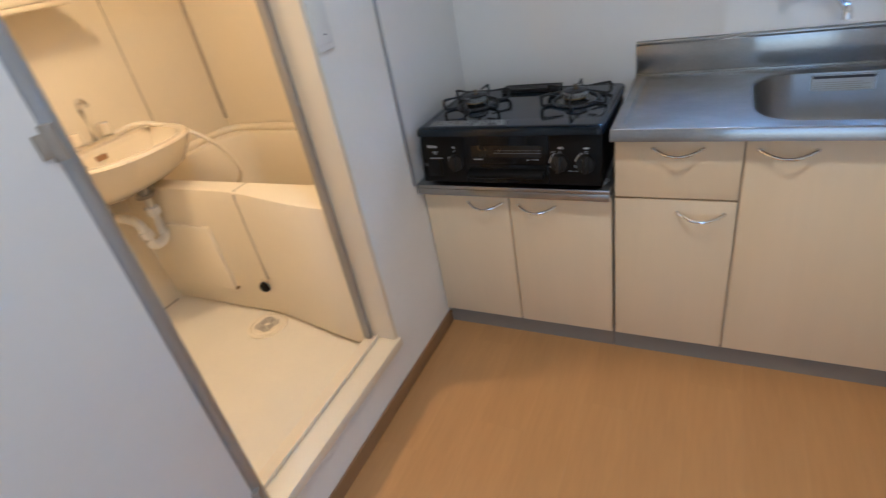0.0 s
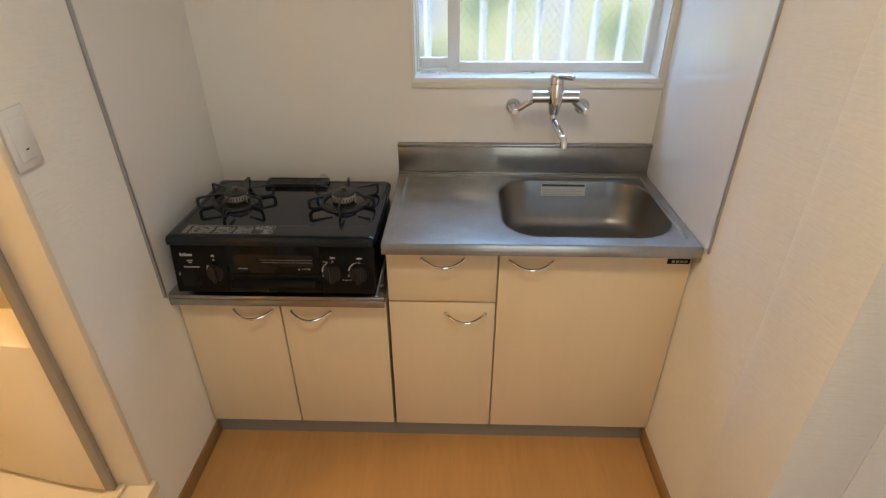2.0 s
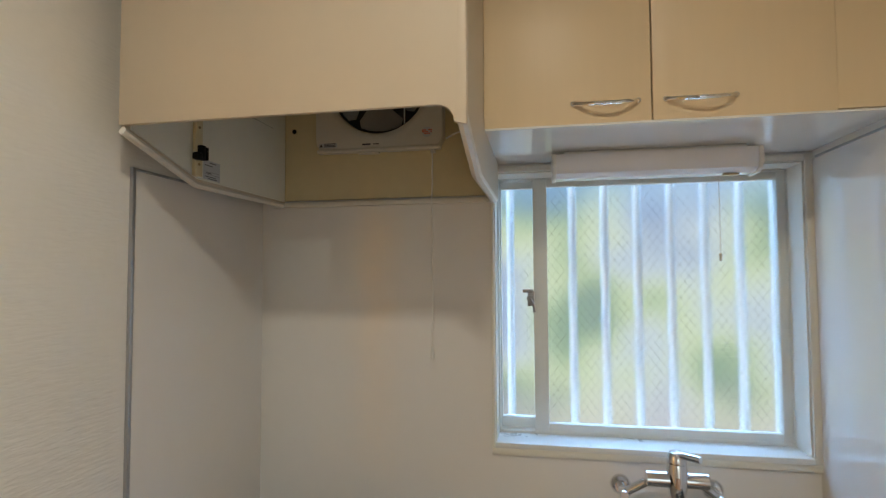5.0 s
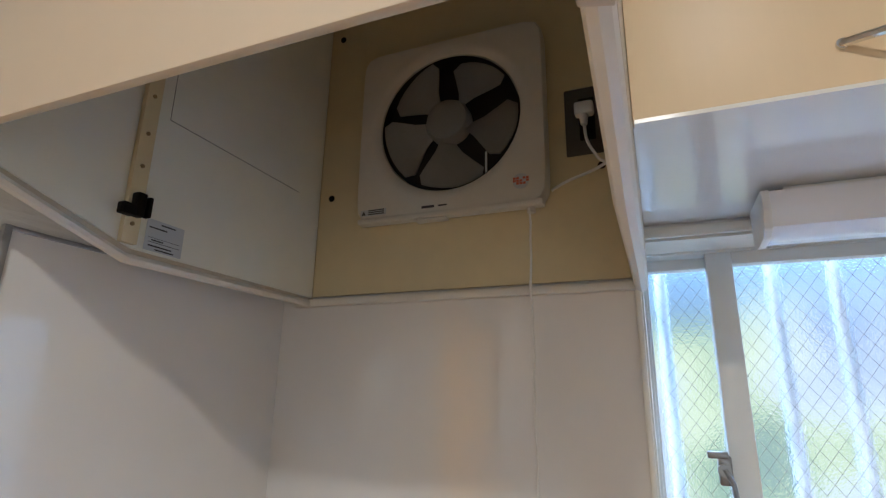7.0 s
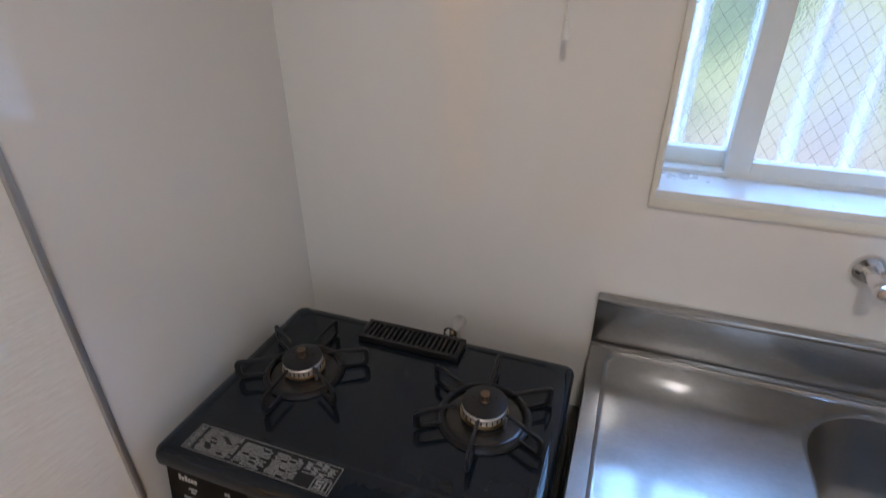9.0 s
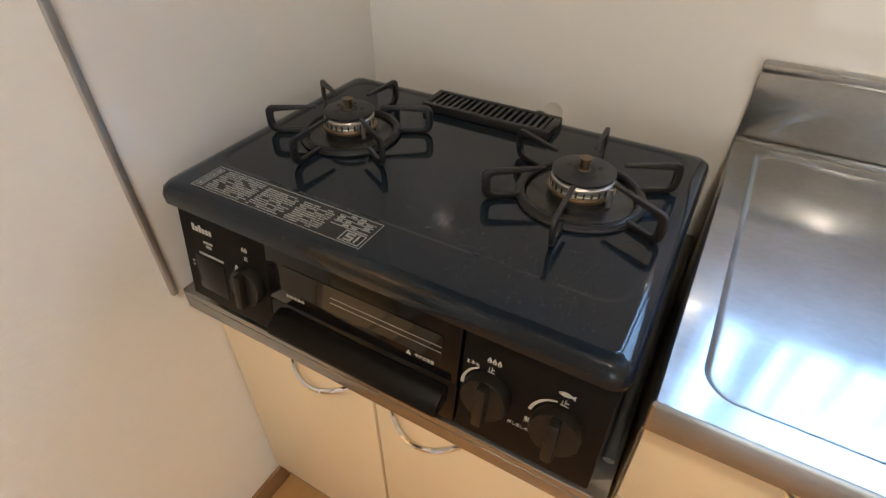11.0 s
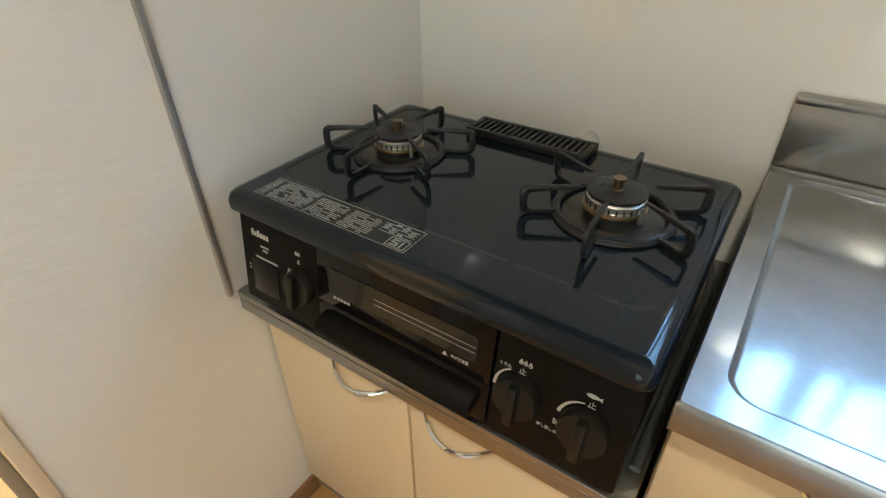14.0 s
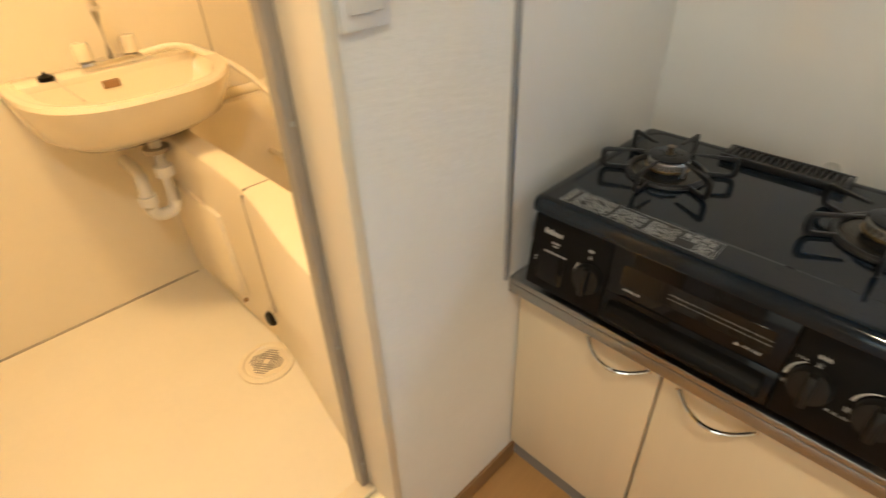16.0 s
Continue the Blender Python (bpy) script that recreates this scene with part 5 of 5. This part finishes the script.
for z in (0.285, 1.150, 1.80):
    part("hinge", join(lathe([(0.0, 0.0), (0.012, 0.0), (0.012, 0.055), (0.0, 0.055)], (XL + 0.036, JAMB_Y0 - 0.024, z), "z", 14), box(XL + 0.0385, JAMB_Y0 - 0.050, z + 0.008, XL + 0.042, JAMB_Y0 - 0.024, z + 0.045, 0.001)), GASKET, leaf, "metal hinge")

# ---- bathtub ----
tub = thing("bathtub", (-1.37, 1.79, BATH_Z), "cream moulded bathtub with a bowed apron", "bathtub")
TX0, TX1, TZ = BATH_X0 + 0.003, XL - 0.115, 0.685


def tub_front(x):
    """The apron's plan: straight by the far wall, bowed out by the door."""
    s = (x - TX0) / (TX1 - TX0)
    return 1.452 - 0.085 * math.sin(math.pi * min(1, max(0, (s - 0.45) / 0.55)) / 2) ** 2


def tub_loop(dx0, dx1, dy0, dy1, z, sag=0.0):
    pts = []
    for k in range(25):
        x = TX0 + dx0 + (TX1 - dx1 - TX0 - dx0) * k / 24
        s = k / 24
        pts.append((x, tub_front(x) + dy0, z - sag * max(0.0, (s - 0.45) / 0.55) ** 2))
    for k in range(25):
        x = TX1 - dx1 + (TX0 + dx0 - TX1 + dx1) * k / 24
        pts.append((x, BATH_Y1 - 0.003 - dy1, z))
    return pts


def tub_hole(inset_by, z):
    pts = []
    x0, x1, y0, y1 = TX0 + 0.07 + inset_by, TX1 - 0.06 - inset_by, 1.525 + inset_by, BATH_Y1 - 0.06 - inset_by
    r = 0.10
    for k in range(25):
        s = k / 24
        dx = abs(s - 0.5) * 2
        x = x0 + (x1 - x0) * s
        lift = 0.09 * max(0, (dx - 0.78) / 0.22) ** 2
        pts.append((x, y0 + lift, z))
    for k in range(25):
        s = 1 - k / 24
        dx = abs(s - 0.5) * 2
        x = x0 + (x1 - x0) * s
        lift = 0.09 * max(0, (dx - 0.78) / 0.22) ** 2
        pts.append((x, y1 - lift, z))
    return pts


part("shell", loft([tub_loop(0, 0, 0.040, 0, BATH_Z), tub_loop(0, 0, 0.022, 0, BATH_Z + 0.03), tub_loop(0, 0, 0.008, 0, 0.40), tub_loop(0, 0, 0.006, 0, TZ - 0.03), tub_loop(0, 0, 0.012, 0, TZ - 0.008), tub_loop(0, 0, 0.024, 0, TZ),
                    tub_hole(0, TZ), tub_hole(0.008, TZ - 0.01), tub_hole(0.03, 0.45), tub_hole(0.07, 0.22), tub_hole(0.13, 0.17)]), BATH, tub)
part("apron_seam", join(box(-1.301, 1.4455, 0.30, -1.297, 1.46, TZ - 0.012), box(-1.301, 1.455, TZ - 0.004, -1.297, 1.522, TZ + 0.0015)), GREY_SEAM, tub)
part("back_rim", join(sweep(fillet([(TX0 + 0.02, 1.50, TZ + 0.012), (TX0 + 0.02, BATH_Y1 - 0.022, TZ + 0.012), (TX1 - 0.02, BATH_Y1 - 0.022, TZ + 0.012)], 0.12, 8), 0.018, 10)), BATH, tub)
part("overflow_plug", lathe([(0.0, 0.016), (0.018, 0.014), (0.024, 0.004), (0.024, 0.0)], (-1.332, 1.449, 0.262), "y", 20), BLACK, tub, "black rubber plug on a chain")
part("chain", sweep([(-1.332, 1.444, 0.285), (-1.3315, 1.447, 0.30)], 0.002, 6, up=(0, 1, 0)), CHROME, tub)
part("tub_ledge", box(-1.84, 1.446, 0.215, -1.52, 1.475, 0.52, 0.012), BATH, tub)
part("ledge_knob", lathe([(0.0, 0.014), (0.006, 0.012), (0.007, 0.0)], (-1.495, 1.452, 0.235), "y", 12), BRASS, tub)

drain = thing("floor_drain", (-1.36, 1.408, BATH_Z), "round cream floor drain with a slotted grate", "drain")
part("rim", lathe([(0.085, 0.0), (0.083, 0.006), (0.070, 0.008), (0.064, 0.003), (0.0, 0.002)], (-1.36, 1.405, BATH_Z), "z", 36), BATH, drain)
part("grate", lathe([(0.060, 0.0), (0.058, 0.004), (0.0, 0.0045)], (-1.36, 1.405, BATH_Z + 0.002), "z", 32), BATH, drain)
# solid grey bars on the grate, coloured like the shade within slots
for quarter in range(4):
    slots = []
    for k in range(5):
        y = 0.012 + 0.0085 * k
        half = math.sqrt(max(0.0, 0.052 ** 2 - y * y)) * 0.62
        slots.append(moved(box(-half, y - 0.0022, 0.0040, half, y + 0.0022, 0.0072), Matrix.Translation((-1.36, 1.405, BATH_Z)) @ Matrix.Rotation(radians(35 + 90 * quarter), 4, "Z")))
    part("slots", join(*slots), GASKET, drain, "grey bars drawn for the shaded slots")

# ---- wash basin ----
basin = thing("wash_basin", (BATH_X0, 1.40, 0.70), "ivory ceramic wall-hung wash basin with a trap below", "basin")
BX1, BYM, BZ = -1.535, 1.418, 0.868


def basin_loop(k, z, depth=1.0):
    """A bowed outline: flat on the wall, round towards the room."""
    pts = []
    for i in range(33):
        a = math.pi * (i / 32) - math.pi / 2
        ex, ey = max(0.0, math.cos(a)) ** 0.62, math.copysign(abs(math.sin(a)) ** 0.75, math.sin(a))
        pts.append((BATH_X0 + 0.002 + (BX1 - BATH_X0) * k * depth * ex, BYM + 0.275 * k * ey, z))
    return pts


part("bowl", loft([basin_loop(0.34, 0.672, 0.75), basin_loop(0.68, 0.695, 0.82), basin_loop(0.89, 0.755, 0.93), basin_loop(0.96, 0.83), basin_loop(0.985, 0.858), basin_loop(0.97, BZ), basin_loop(0.92, BZ)], True, False), CERAMIC, basin)
rim = loft([basin_loop(0.92, BZ), [(x, y, z) for x, y, z in basin_loop(0.90, BZ - 0.001)]], False, False)
part("deck", join(rim, box(BATH_X0 + 0.001, BYM - 0.235, BZ - 0.03, BATH_X0 + 0.105, BYM + 0.235, BZ + 0.003, 0.008)), CERAMIC, basin)
inner = []
for k, z in ((1.0, BZ - 0.002), (0.96, BZ - 0.02), (0.86, BZ - 0.07), (0.62, BZ - 0.105), (0.15, BZ - 0.112)):
    inner.append([(BATH_X0 + 0.100 + (x - BATH_X0) * 0.74 * k + 0.12 * (1 - k), BYM + (y - BYM) * 0.90 * k, z) for x, y, _ in basin_loop(0.90, 0)])
part("inner_bowl", loft([basin_loop(0.905, BZ - 0.001)] + inner), CERAMIC, basin)
# brown block painted as the shaded inside of the overflow
part("overflow_hole", box(BATH_X0 + 0.103, BYM - 0.045, BZ - 0.042, BATH_X0 + 0.118, BYM - 0.002, BZ - 0.022, 0.002), SKIRT, basin)
bt = part("faucet", join(box(BATH_X0 + 0.050, BYM - 0.075, BZ + 0.0045, BATH_X0 + 0.095, BYM + 0.085, BZ + 0.026, 0.006), sweep(fillet([(BATH_X0 + 0.072, BYM + 0.01, BZ + 0.02), (BATH_X0 + 0.072, BYM + 0.01, BZ + 0.175), (BATH_X0 + 0.130, BYM + 0.0, BZ + 0.180), (BATH_X0 + 0.150, BYM, BZ + 0.160)], 0.03), 0.010, 12)), CHROME, basin, "chrome basin tap")
for y in (-0.055, 0.065):
    part("tap_handle", lathe([(0.014, 0.0), (0.022, 0.004), (0.022, 0.040), (0.018, 0.048), (0.0, 0.050)], (BATH_X0 + 0.072, BYM + y, BZ + 0.026), "z", 18), CERAMIC, bt)
part("plug_chain", sweep([(BATH_X0 + 0.09, BYM - 0.15, BZ + 0.006), (BATH_X0 + 0.18, BYM - 0.13, BZ - 0.02), (BATH_X0 + 0.22, BYM - 0.10, BZ - 0.06)], 0.002, 6), CHROME, basin)
part("plug", lathe([(0.018, 0.0), (0.020, 0.010), (0.008, 0.014), (0.0, 0.024)], (BATH_X0 + 0.085, BYM - 0.16, BZ + 0.004), "z", 16), BLACK, basin, "black rubber plug")
part("collar", lathe([(0.036, 0.0), (0.036, 0.012), (0.0, 0.012)], (-1.75, BYM, 0.661), "z", 20), GASKET, basin)
part("trap", join(sweep(fillet([(-1.75, BYM, 0.70), (-1.75, BYM, 0.47), (-1.75, BYM - 0.07, 0.47), (-1.75, BYM - 0.07, 0.56), (-1.83, BYM - 0.05, 0.58), (BATH_X0 + 0.01, BYM - 0.05, 0.58)], 0.045, 6), 0.019, 14),
                  lathe([(0.027, 0.0), (0.027, 0.03), (0.0, 0.03)], (-1.75, BYM, 0.585), "z", 18), lathe([(0.026, 0.0), (0.026, 0.028), (0.0, 0.028)], (-1.75, BYM - 0.07, 0.515), "z", 18)), PLASTIC, basin, "white plastic drain trap")

shower = thing("shower_hose", (-1.72, 1.66, 0.70), "cream shower hose hanging over the tub edge", "hose")
part("tube", sweep(fillet([(BATH_X0 + 0.075, 1.500, BZ + 0.02), (BATH_X0 + 0.11, 1.600, BZ + 0.035), (BATH_X0 + 0.20, 1.71, BZ - 0.03), (BATH_X0 + 0.31, 1.77, 0.74), (BATH_X0 + 0.36, 1.80, 0.60), (BATH_X0 + 0.26, 1.79, 0.51), (BATH_X0 + 0.12, 1.80, 0.50)], 0.07, 6), 0.0095, 10), BATH, shower)

shelf = thing("wall_shelf", (BATH_X0, 1.1, 1.35), "cream plastic wall shelf above the basin", "shelf")
part("board", box(BATH_X0 + 0.001, 0.78, 1.352, BATH_X0 + 0.125, 1.56, 1.372, 0.005), BATH, shelf)
part("front_lip", box(BATH_X0 + 0.115, 0.78, 1.3725, BATH_X0 + 0.125, 1.56, 1.392, 0.003), BATH, shelf)

bath_lamp_cover = thing("bath_ceiling_lamp", (-1.35, 1.05, 2.15), "lit amber dome lamp on the bathroom ceiling", "lamp")
part("cover", lathe([(0.0, -0.10), (0.06, -0.092), (0.10, -0.06), (0.11, -0.001), (0.0, -0.001)], (-1.35, 1.05, 2.15), "z", 28), LIT_AMBER, bath_lamp_cover)

for ob in [o for o in scene.objects if o.parent is None and o.name in ("wall_west", "panel_west", "trim_west", "baseboard_west", "light_switch", "door_1")]:
    ob.matrix_basis = SKEW @ ob.matrix_basis

# ---- floor planks, pieces of the floor ----
PLANK_W, PLANK_L = 0.152, 0.909
planks = {}


def plank_of(w, length):
    key = (round(w, 3), round(length, 3))
    if key not in planks:
        planks[key] = mesh_of(box(0.0001, 0.0001, -0.006, w - 0.0001, length - 0.0001, 0.0), WOOD, (0, 0, 0), "plank")
    return planks[key]


ix, x = 0, XL
while x < ROOM_X1 - 0.01:
    w = min(PLANK_W, ROOM_X1 - x)
    y = ROOM_Y0 - (ix * 0.37) % PLANK_L
    while y < YB:
        y0, y1 = max(y, ROOM_Y0), min(y + PLANK_L, YB)
        if y1 - y0 > 0.01:
            ob = new("plank", plank_of(w, y1 - y0))
            ob.parent, ob.location = floor, (x, y0, FLOOR)
        y += PLANK_L
    x += PLANK_W
    ix += 1
